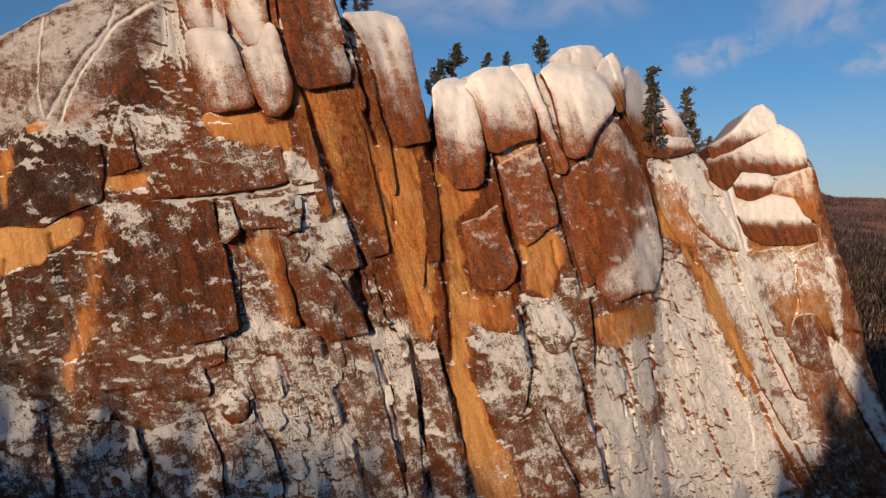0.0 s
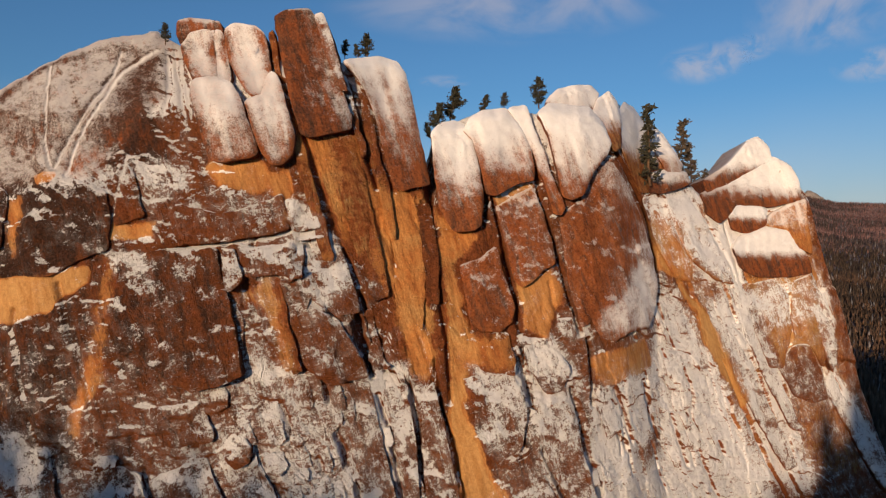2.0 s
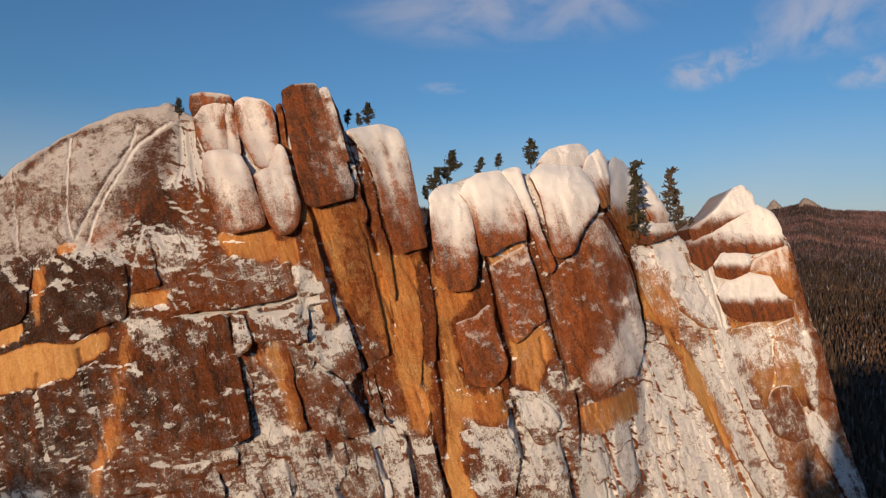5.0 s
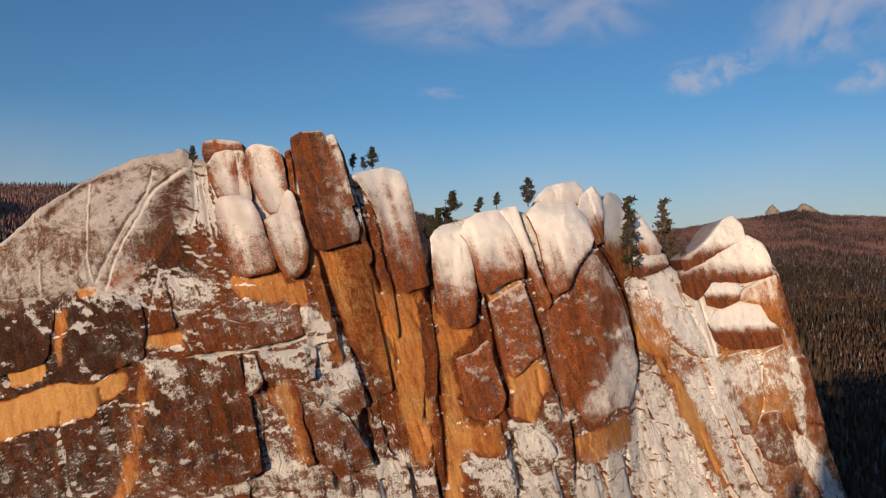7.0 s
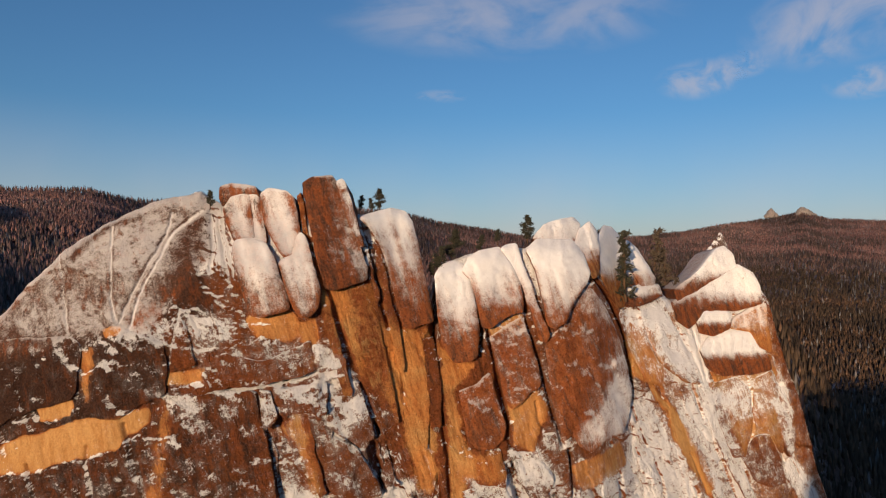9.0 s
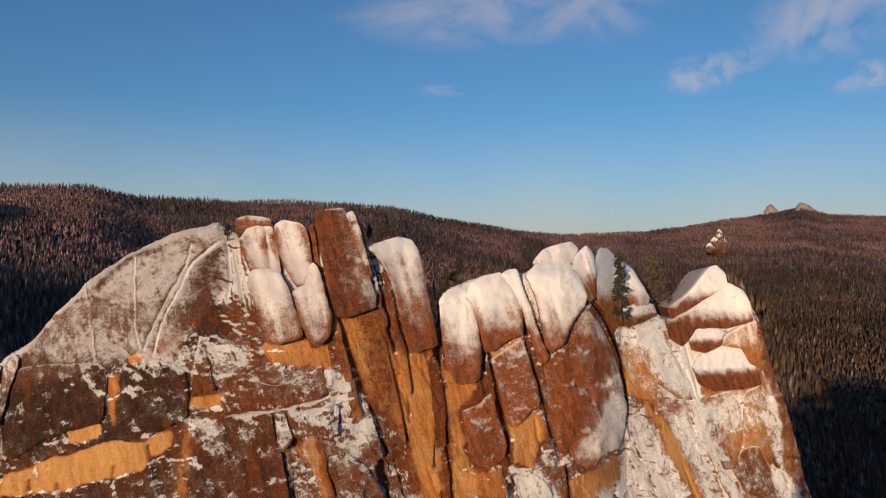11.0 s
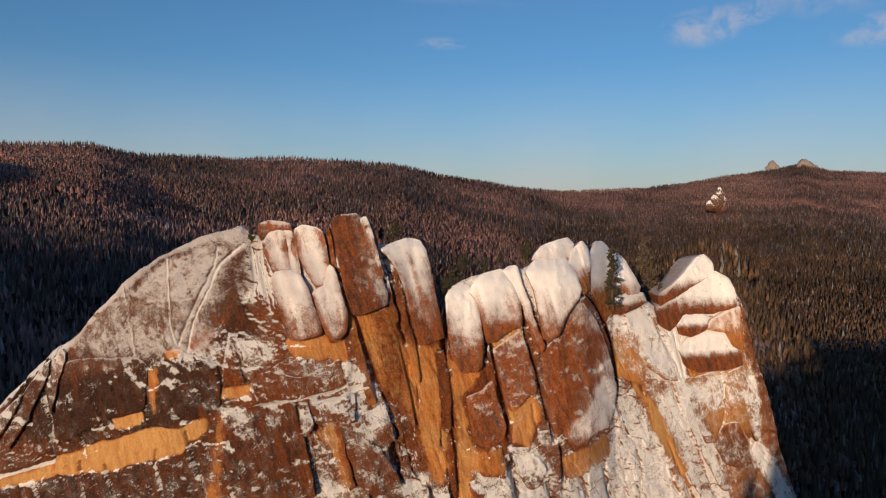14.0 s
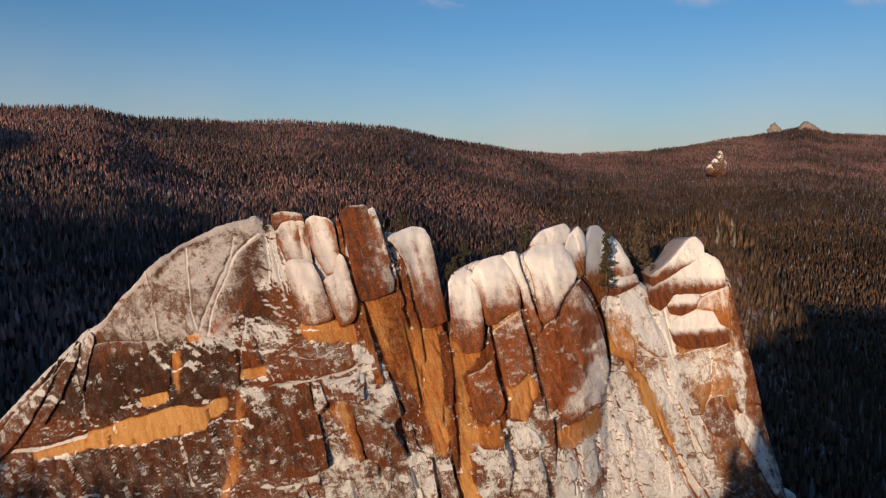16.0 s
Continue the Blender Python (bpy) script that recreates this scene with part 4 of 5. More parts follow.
block("cap_block", [(15.9, 71), (19.6, 71.4), (22, 71.7), (23.3, 72.6), (24, 74.8), (22.8, 75.7), (19.8, 75.2), (16.9, 74.2), (14.9, 72.2)], 0.2, 1.4, (1.1, .6), .1, 0)
block("hanging_slab", [(8.5, 51.8), (9.6, 46.9), (10.8, 45.6), (14.3, 48.1), (15.7, 48.6), (14.8, 53.3), (13.2, 58), (12.6, 59.6), (8.6, 57.4), (7.1, 56.5)], 1.8, 0.8, (.45, .05), .1, .1)
block("hanging_slab", [(17.6, 46.9), (19, 39.9), (20.9, 40.5), (22.1, 45.1), (21.5, 52.4), (19.9, 58), (16.5, 55.5)], 1.5, 0.6, (.3, .1), .1, .1)
block("hanging_slab", [(19.9, 50.1), (20.2, 42.2), (22, 38.9), (24.2, 37.5), (27.1, 38.6), (31.4, 38.5), (33.2, 40.6), (34.5, 45.4), (32.3, 54.1), (28.9, 60.6), (25, 65), (22, 61.6), (20.1, 58)], 2.6, 1.0, (.85, .42), .1, .1, 0.5)
block("hanging_slab", [(2.9, 45.3), (3.8, 41.7), (5.2, 40.2), (7.8, 39.9), (9.1, 41.2), (9.6, 42.8), (8.3, 47.3), (7.1, 51.2), (5.3, 49.7), (2.2, 48.8)], 1.6, 0.6, (.65, .1), .1, .2)
block("column_slab", [(4.8, 35.5), (6.7, 34.9), (9.4, 34.4), (9.8, 36.1), (8.7, 39.7), (3.8, 39.8)], 1.0, 0.3, (.1, 0), .6, .0)
block("shoulder_block", [(24, 69.7), (25.1, 67.2), (26.4, 65.7), (27.6, 66.5), (27.6, 70.9), (27, 73.7), (25.7, 75.1), (23.6, 73.6), (22.4, 71.1)], 1.0, 1.0, (1.0, .0), .5, 0)
block("shoulder_block", [(27.7, 67), (29.6, 63.5), (32.1, 60), (37.3, 60.7), (37, 63.8), (36.1, 68.7), (34.9, 71.6), (31.1, 74.2), (29, 74.4), (27, 71.8)], 0.6, 1.4, (1.15, .1), .5, 0)
block("shoulder_block", [(35.8, 66.4), (37.9, 63.6), (40.2, 63.9), (40.8, 65.4), (37.5, 70.3), (34.8, 72.3)], 1.2, 1.4, (1.1, .7), .2, 0)
block("shoulder_block", [(33.9, 60.3), (36.3, 60.2), (39.2, 60.9), (42.1, 62), (41.3, 63.9), (37.6, 64.1), (34.4, 63.4)], 1.4, 0.7, (.8, 0), .2, .2)
block("column_slab", [(38.7, 54.1), (42.4, 48.4), (47.3, 45.3), (50.7, 44.7), (48.3, 50.2), (45.6, 55.1), (43.5, 58.1), (40.8, 60.4), (37.1, 59.1)], 1.6, 1.2, (1.0, .25), .5, 0)
block("column_slab", [(34.8, 52.2), (37.9, 46.6), (41.5, 45), (41.9, 47.4), (39, 54.1), (37.4, 58.9), (35.2, 60), (32.4, 59.2)], 1.2, 1.0, (.9, .3), .6, 0)
# right pinnacle
block("pinnacle_block", [(45.9, 60.5), (48.6, 61.6), (52.3, 63.6), (56.5, 65.6), (60.6, 67.7), (59.9, 70), (57.9, 71.6), (55.3, 70.6), (51.4, 66.4), (48, 64.2), (45.1, 62.9)], 0.93, 0.8, (1.15, .1), .1, .1)
block("pinnacle_block", [(45.6, 57.1), (48.2, 55.5), (49.8, 56.4), (51.9, 58.8), (55.8, 58.9), (59.7, 58.6), (64.3, 59.5), (67, 60.2), (66.6, 63.9), (65, 66.4), (60.9, 67.9), (53.6, 64.2), (48.3, 62), (44.6, 60.4)], 1.05, 0.7, (1.0, -.15), .1, .1, 0.3)
block("pinnacle_block", [(51.2, 54.5), (54.3, 53.8), (58.5, 55.2), (59.2, 58.2), (55.9, 59.5), (52, 59.7), (50.3, 56.7)], 0.93, 0.9, (1.2, .0), .3, 0)
block("pinnacle_block", [(63.5, 54.4), (66, 51), (69.3, 49.9), (68.2, 56.3), (68.1, 60.1), (64.6, 59.3), (59.9, 57.3), (58.5, 55.2)], 0.99, 0.5, (.6, .05), .6, .1)
block("pinnacle_block", [(52.6, 47.6), (56.3, 45.8), (63, 45.8), (68.8, 46.5), (68.1, 48.8), (66.4, 52.9), (64.1, 55.1), (59.5, 55.1), (52.9, 53.1), (51, 51.3)], 0.93, 0.9, (1.25, -.2), .2, .1)
block("column_slab", [(54.9, 37), (57.7, 29.9), (61, 29.6), (63.4, 36.5), (63.2, 42.7), (60, 45.4), (53.7, 44.6)], 1.4, 0.5, (.6, .3), .35, .1)
block("column_slab", [(64.1, 34.4), (68.2, 33), (70.9, 28.6), (72.1, 32.7), (70.8, 40.2), (69, 46.2), (64.1, 44.7)], 1.2, 0.5, (.6, .3), .4, .1)
block("column_slab", [(63.6, 24.2), (67.7, 22.7), (71.5, 23.1), (70.4, 27.8), (67.8, 33.2), (64.2, 33.3), (59.9, 29.8)], 2.0, 0.6, (.5, .2), .1, .2)
block("rib", [(69.1, 39.4), (70.7, 33), (72.7, 27.6), (74, 29.5), (73.3, 37), (70.5, 44), (68.7, 48.9)], 2.0, 0.8, (.95, .5), .2, 0)
block("rib", [(72, 24), (74.5, 20.1), (78.3, 14.3), (83.3, 5.5), (87, 2.4), (85.4, 7.6), (81.6, 15.6), (76.4, 22.4), (73.5, 28.6)], 2.2, 0.8, (.95, .6), .2, 0)
block("rib", [(47.7, 33.7), (53.4, 22.6), (60.6, 11.8), (63.4, 12.3), (56.8, 24.5), (52.1, 33.3), (47.2, 40.5), (44.6, 41.4)], 1.2, 0.6, (.9, .7), .2, 0)
block("rib", [(52.9, 35.2), (57, 27.5), (62.4, 18.4), (65.2, 18), (60.5, 26.6), (56.8, 34.9), (54.5, 43), (50.3, 44.2)], 1.2, 0.6, (.9, .7), .2, 0)
# left wall
block("wall_slab", [(-46.8, 55.3), (-47.4, 50.7), (-46.8, 47.6), (-44.1, 47.3), (-42.7, 48.2), (-40.1, 49.7), (-38, 50.4), (-37.8, 54), (-38.2, 57.3), (-40.7, 58.3), (-44, 59.1)], 0.8, 0.5, (.4, .26), 0, .66)
block("wall_slab", [(-65.8, 49.1), (-64.2, 43.8), (-59.9, 46.6), (-55.6, 48.2), (-49.8, 50), (-49.9, 56.9), (-51.5, 58.2), (-65.1, 57.1)], 0.8, 0.5, (.3, .2), 0, .72)
block("wall_slab", [(-37.4, 53.3), (-35.7, 53.7), (-33.8, 54.3), (-35.4, 59.4), (-36.4, 60.7), (-37.4, 54.7)], 0.8, 0.4, (.3, .0), .1, .1)
block("wall_slab", [(-31.8, 50.7), (-26.1, 51.3), (-20.5, 52.2), (-18.3, 53), (-19.2, 57.4), (-20.6, 56.6), (-25.6, 54.6), (-30.8, 55.8), (-32.5, 53.2)], 0.9, 0.4, (.45, .3), .1, .1)
block("wall_slab", [(-36.5, 41.2), (-33.3, 38.7), (-29.9, 35.6), (-27.4, 34.5), (-25, 35), (-22.4, 36.2), (-23.2, 40.2), (-24.5, 45.5), (-25.4, 46.8), (-26.2, 50.8), (-32.5, 50.3), (-37, 49.3)], 2.2, 0.5, (.35, .2), .1, .5)
block("wall_slab", [(-25, 46.2), (-24.4, 45.5), (-23.1, 46.6), (-22.9, 47.3), (-24.3, 50.7), (-25.8, 50.6)], 2.2, 0.5, (.6, .5), 0, .2)
block("wall_slab", [(-23, 47.4), (-22.3, 47.2), (-19.4, 47.5), (-16.3, 46.8), (-16.9, 51.3), (-20.2, 51), (-24.2, 50.3)], 1.6, 0.5, (.5, .4), .1, .2)
block("wall_slab", [(-18, 52.6), (-14.6, 53.2), (-16.1, 57.5), (-19.2, 56.4)], 1.4, 0.4, (.75, .7), .1, .1)
block("wall_slab", [(-17.6, 51.3), (-14.1, 52.1), (-14.8, 53), (-18, 52.5)], 1.7, 0.4, (.8, .2), .1, .1)
block("wall_slab", [(-16, 45.1), (-12.3, 42.4), (-9.7, 43.2), (-11, 47), (-12.5, 51.2), (-16.8, 50.6)], 1.5, 0.5, (.65, .5), .1, .1)
block("wall_slab", [(-18.9, 41.2), (-17.3, 35.8), (-16.2, 36.1), (-18, 42.5), (-19.2, 47.3), (-19.8, 47.2)], 1.4, 0.4, (.1, .1), .5, .0)
block("wall_slab", [(-15.7, 36.2), (-13.4, 34.4), (-8.8, 35.4), (-9.5, 37.4), (-12.3, 41.9), (-15.9, 44.4), (-18.5, 43.7)], 1.6, 0.6, (.6, .4), .1, .1)
block("wall_slab", [(-8.4, 39.3), (-7.1, 36.2), (-6, 36.5), (-6.9, 37.2), (-8.9, 43.5), (-9.7, 42.8)], 1.2, 0.4, (.3, .3), .1, .1)
block("wall_slab", [(-10.2, 25.1), (-7.9, 17), (-4.1, 16.7), (-6.1, 24.2), (-7.6, 30.6), (-8.8, 34.5), (-12.9, 35.3)], 1.2, 0.5, (.55, .45), .1, .1)
block("wall_slab", [(-5, 24.9), (-3.6, 16.7), (-2.1, 16.6), (-2.7, 22.8), (-3.2, 28.6), (-4.4, 34.4), (-7.4, 33.9)], 1.4, 0.5, (.55, .5), .1, .1)
block("wall_slab", [(-2.1, 24.1), (-1, 15.9), (3.1, 15.6), (2.5, 19.4), (1.3, 25.1), (0.1, 30.3), (-0.9, 34.3), (-2.5, 33)], 1.4, 0.5, (.5, .6), .1, .1)
block("wall_slab", [(4.1, 28.2), (6.5, 24.4), (10.1, 25.6), (11, 29.6), (9.7, 33.8), (8.5, 36.6), (4.5, 34.1)], 1.3, 0.6, (.7, .6), .1, .2)
block("wall_slab", [(12.8, 26.7), (15.3, 20.3), (18.3, 14.4), (21.3, 14.2), (20.3, 18.8), (18.7, 24.6), (16.6, 32.6), (11.8, 30.9)], 1.5, 0.5, (.6, .5), .2, .1)
block("wall_slab", [(9.9, 14), (17.5, 12.4), (17.1, 14.5), (14.2, 19.7), (11.6, 24.7), (8.3, 23.8)], 1.2, 0.5, (.6, .5), .3, .1)
block("wall_slab", [(11.4, 35.3), (13.7, 31.4), (16.2, 31.8), (17.6, 34.6), (14.3, 38.3), (10.5, 39.4)], 1.2, 0.5, (.8, .4), .2, .1)
block("snow_boulder", [(-24.3, 26.9), (-23, 25.8), (-21.7, 26.4), (-21.4, 27.8), (-22.4, 29.3), (-23.9, 29.7), (-24.6, 28.8)], 2.2, 1.2, (1.0, -.3), 0, .3)
block("snow_boulder", [(-37.4, 26.3), (-35.6, 26.6), (-35.8, 27.5), (-37, 27.9), (-37.9, 26.9)], 1.8, 0.9, (1.0, -.3), 0, .3)
block("wall_slab", [(-23.4, 23.2), (-22.1, 18.4), (-17.5, 18), (-19.1, 23.4), (-21.2, 26.9), (-24.4, 26.3)], 1.6, 0.6, (.75, .5), 0, .3)
block("wall_slab", [(-30.4, 18.4), (-23.2, 17.9), (-24.5, 23.3), (-26.6, 27.2), (-31.9, 25.3)], 1.6, 0.6, (.6, .5), 0, .5)
block("wall_slab", [(-36.9, 18.9), (-30.8, 18.5), (-31.7, 22.5), (-33.2, 26), (-35.7, 26.4), (-38.4, 26.3)], 1.8, 0.6, (.6, .5), 0, .5)
block("wall_slab", [(-46.2, 19.2), (-39.9, 19), (-41.4, 24.6), (-42.5, 28.9), (-45.8, 28.7)], 1.6, 0.6, (.7, .5), 0, .5)
block("wall_slab", [(-32, 29.9), (-29.9, 28.1), (-25.4, 29.1), (-27, 33.4), (-32.5, 32.9)], 1.2, 0.6, (.45, .4), .1, .3)
block("flank_rib", [(-66.9, 57), (-67.7, 53.2), (-66.1, 48.4), (-65.5, 53.3), (-64.2, 58.3), (-65.3, 59)], 1.6, 0.6, (.7, .5), .2, .2)
block("flank_rib", [(-72.3, 50), (-75.5, 43.8), (-74.3, 41.9), (-71, 47.1), (-68, 53.2), (-67, 57.4), (-69.3, 55.6)], 1.8, 0.6, (.7, .5), .2, .2)
block("flank_rib", [(-81.3, 42.8), (-86.6, 36), (-84.4, 34.1), (-79.9, 38.5), (-75, 45.8), (-72.3, 51.4), (-75.7, 48.7)], 1.8, 0.6, (.7, .5), .2, .2)


def chips(count):
    """Small joint blocks of the broken lower wall, longer along the leaning joints."""
    rng = np.random.default_rng(12)
    made = 0
    while made < count:
        x, z = rng.uniform(-28, 62), rng.uniform(17, 54)
        if z > np.interp(x, [-28, -15, -10, 62], [46, 54, 40, 46]):
            continue
        if painted(np.array([x]), np.array([z]))[0, 1] > 0.35:
            continue
        wide, tall = rng.uniform(0.8, 2.4), rng.uniform(1.2, 4.6)
        pts = []
        for u, w in ((-1, -1), (0.1, -1.1), (1, -0.8), (1.05, 0.1), (0.9, 1), (0, 1.1), (-0.9, 0.9), (-1.1, 0)):
            u, w = u + rng.uniform(-0.25, 0.25), w + rng.uniform(-0.25, 0.25)
            pts.append((round(x + u * wide / 2 - 0.32 * w * tall / 2, 2), round(z + w * tall / 2 + 0.1 * u * wide, 2)))
        share = 0.35 + 0.45 * rng.uniform()
        block("joint_block", pts, 0.35 + 0.6 * rng.uniform(), 0.5, (share + 0.15, share - 0.15), 0.1 * rng.uniform(), 0.3 * rng.uniform())
        made += 1


chips(110)


# ---- far woods ----
def woods():
    """Spruces of two stacked ragged cones, bare larches and birches as loose spindles; slim cones alone far off."""
    rng = np.random.default_rng(4)
    az, r = [], []
    for near, far, area in ((200, 700, 12), (700, 1300, 17), (1300, 3450, 46)):
        count = int(math.radians(78) * 0.5 * (far ** 2 - near ** 2) / area)
        az.append(rng.uniform(-39, 39, count))
        r.append(np.sqrt(rng.uniform(near ** 2, far ** 2, count)))
    az, r = np.radians(np.concatenate(az)), np.concatenate(r)
    x, y = r * np.sin(az), r * np.cos(az) - 40
    ok = (r < np.interp(np.degrees(az), AZ, FAR) + 60)
    x, y, r = x[ok], y[ok], r[ok]
    # the treed rise behind the camera
    bx, by = rng.uniform(-650, 500, 4000), rng.normal(-235, 45, 4000)
    x, y, r = np.concatenate([x, bx]), np.concatenate([y, by]), np.concatenate([r, np.full(4000, 2000.0)])
    n = len(x)
    z = land(x, y) - 0.6
    clump = rough(x, y, 0, 150, 4, 0.6, 77)
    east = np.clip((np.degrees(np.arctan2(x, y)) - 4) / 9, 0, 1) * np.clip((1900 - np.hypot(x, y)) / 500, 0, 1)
    bare = rng.uniform(-1, 1, n) + 2.6 * clump + 0.3 - 0.7 * east > 0
    tall = rng.uniform(0.55, 1.1, n) * np.where(bare, 11.5, 13.0) * (1 + 0.3 * rough(x, y, 0, 60, 2, 0.5, 79))
    wide = tall * np.where(bare, rng.uniform(0.07, 0.13, n), rng.uniform(0.1, 0.16, n))
    tall[-4000:], wide[-4000:] = rng.uniform(8, 15.5, 4000), rng.uniform(0.6, 1.4, 4000)
    tone = (rng.uniform(0.75, 1.25, n) * np.clip(1 + 0.7 * rough(x, y, 0, 170, 4, 0.6, 78), 0.5, 1.6))[:, None]
    larch = np.array([0.285, 0.152, 0.127]) * (1 + 0.2 * rng.normal(0, 1, (n, 1)) * np.array([1.0, 0.75, 0.6]))
    # eastern trees: more olive, and darkened in colour for the shade on that side
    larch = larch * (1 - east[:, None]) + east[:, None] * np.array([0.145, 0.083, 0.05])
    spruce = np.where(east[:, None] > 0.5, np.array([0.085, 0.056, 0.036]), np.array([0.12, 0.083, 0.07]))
    frost = rng.uniform(0, 1, n)[:, None] < 0.05
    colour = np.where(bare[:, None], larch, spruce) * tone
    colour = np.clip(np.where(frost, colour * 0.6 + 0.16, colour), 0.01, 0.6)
    lean = rng.normal(0, 0.03, (n, 2))
    turn = rng.uniform(0, 6.28, n)

    def cones(pick, sides, tiers):
        """Rings and tips of the picked trees: for each tier the height and radius of its ring and the height of its tip."""
        verts, cols, faces = [], [], []
        count = int(pick.sum())
        px, py, pz, h, w, b, c = x[pick], y[pick], z[pick], tall[pick], wide[pick], bare[pick], colour[pick]
        lx, ly, t0 = lean[pick, 0], lean[pick, 1], turn[pick]
        for q, (green, brown) in enumerate(tiers):
            ring = np.where(b, brown[0], green[0]) * h
            rad = np.where(b, brown[1], green[1]) * w
            tip = np.where(b, brown[2], green[2]) * h
            for s in range(sides):
                a = t0 + s * 2 * math.pi / sides + q * 0.7
                k = rad * rng.uniform(0.55, 1.4, count)
                verts.append(np.stack([px + k * np.cos(a) + lx * ring, py + k * np.sin(a) + ly * ring, pz + ring + 0.7 * w * rng.normal(0, 1, count)], -1))
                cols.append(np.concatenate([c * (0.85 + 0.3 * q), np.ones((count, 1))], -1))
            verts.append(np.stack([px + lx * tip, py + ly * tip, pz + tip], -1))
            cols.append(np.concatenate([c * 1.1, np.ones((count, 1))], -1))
            base = q * (sides + 1)
            faces += [[base + s, base + (s + 1) % sides, base + sides] for s in range(sides)]
        m = len(verts)
        v, c = np.stack(verts, 1).reshape(-1, 3), np.stack(cols, 1).reshape(-1, 4)
        return v, c, (np.arange(count)[:, None, None] * m + np.array(faces)[None]).reshape(-1, 3)

    close = r < 1300
    v1, c1, f1 = cones(close, 5, (((0.06, 1.0, 0.72), (0.5, 1.0, 0.08)), ((0.4, 0.66, 1.0), (0.5, 0.95, 1.0))))
    v2, c2, f2 = cones(~close, 4, (((0.05, 1.0, 1.0), (0.25, 1.0, 1.0)),))
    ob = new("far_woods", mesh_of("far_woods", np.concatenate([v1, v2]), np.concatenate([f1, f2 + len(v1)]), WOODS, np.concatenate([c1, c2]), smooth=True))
    tagged(ob, "reddish-brown bare larch and dark spruce woods covering the hills", "forest", kind="stuff")


woods()


# ---- trees on the cliff ----
def tube(path, radii, sides=6):
    v, f = [], []
    for q, (p, r) in enumerate(zip(path, radii)):
        for s in range(sides):
            a = 2 * math.pi * s / sides
            v.append((p[0] + r * math.cos(a), p[1] + r * math.sin(a), p[2]))
        if q:
            for s in range(sides):
                e = (s + 1) % sides
                f.append([(q - 1) * sides + s, (q - 1) * sides + e, q * sides + e, q * sides + s])
    f.append(list(range(sides))[::-1])
    f.append([(len(path) - 1) * sides + s for s in range(sides)])
    return v, f


def tree(name, label, at, tall, kind, seed, tilt=(0.0, 0.0)):
    """A small mountain tree: bent tapered trunk, limbs, and a ragged crown of needle sprays."""
    rng = np.random.default_rng(seed)
    root = tagged(new(name), label, "tree" if name != "bush" else "bush", group="trees on the cliff")
    root.location = at
    spread = {"pine": 0.34, "spruce": 0.17, "larch": 0.24, "bush": 0.5}[kind]
    bare = {"pine": 0.1, "spruce": 0.06, "larch": 0.12, "bush": 0.1}[kind]
    steps = 9
    t = np.linspace(0, 1, steps)
    sway = np.cumsum(rng.normal(0, 0.018, (steps, 2)), 0) * tall
    path = np.stack([sway[:, 0] + tilt[0] * t * tall, sway[:, 1] + tilt[1] * t * tall, t * tall - 0.4 * (t == 0)], -1)
    thick = 0.022 * tall + 0.02
    v, f = tube(path.tolist(), (thick * (1 - 0.93 * t)).tolist())
    part("trunk", mesh_of("trunk", v, f, BARK), root)
    limbs_v, limbs_f, spray_v, spray_f = [], [], [], []
    count = int({"pine": 26, "spruce": 70, "larch": 55, "bush": 20}[kind])
    for i in range(count):
        q = bare + (1 - bare) * (i + rng.uniform()) / count
        p = np.array([np.interp(q, t, path[:, k]) for k in range(3)])
        a = rng.uniform(0, 2 * math.pi)
        if kind == "pine":
            reach = spread * tall * rng.uniform(0.3, 1.0) * math.sin(math.pi * min(1, 0.25 + 0.75 * (q - bare) / (1 - bare)) ** 0.9 + 0.15)
            rise = rng.uniform(0.1, 0.6)
        else:
            reach = spread * tall * rng.uniform(0.55, 1.1) * (1.04 - q)
            rise = rng.uniform(-0.25, 0.2) if kind != "bush" else rng.uniform(0.3, 1.2)
        reach = max(abs(reach), 0.05 * tall)
        tip = p + reach * np.array([math.cos(a), math.sin(a), rise])
        lv, lf = tube([p.tolist(), ((p + tip) / 2 + [0, 0, 0.03 * tall]).tolist(), tip.tolist()], [thick * 0.3, thick * 0.2, thick * 0.06], 4)
        limbs_f += [[k + len(limbs_v) for k in g] for g in lf]
        limbs_v += lv
        # needle sprays: short ragged tufts along the outer part of the limb
        for _ in range({"pine": 34, "spruce": 9, "larch": 9, "bush": 14}[kind]):
            c = p + (tip - p) * rng.uniform(0.3, 1.1) + rng.normal(0, 0.05 if kind == "pine" else 0.022, 3) * tall * [1, 1, 0.7]
            size = tall * rng.uniform(0.02, 0.045) * (1.3 if kind == "pine" else 0.9)
            out = rng.normal(0, 1, 3) + 1.2 * (tip - p) / np.linalg.norm(tip - p)
            out = out / np.linalg.norm(out) * size * 1.6
            wide = np.cross(out, rng.normal(0, 1, 3))
            wide = wide / (np.linalg.norm(wide) + 1e-6) * size * 0.5
            deep = np.cross(out, wide)
            deep = deep / (np.linalg.norm(deep) + 1e-6) * size * 0.4
            b = len(spray_v)
            spray_v += [(c - out * 0.4).tolist(), (c + wide).tolist(), (c - wide * 0.6 + deep).tolist(), (c - wide * 0.6 - deep).tolist(), (c + out).tolist()]
            spray_f += [[b, b + 2, b + 1], [b, b + 3, b + 2], [b, b + 1, b + 3], [b + 4, b + 1, b + 2], [b + 4, b + 2, b + 3], [b + 4, b + 3, b + 1]]
    part("limbs", mesh_of("limbs", limbs_v, limbs_f, BARK), root)
    part("crown", mesh_of("crown", spray_v, spray_f, NEEDLES_PALE if kind in ("larch", "bush") else NEEDLES, smooth=False), root)
    return root


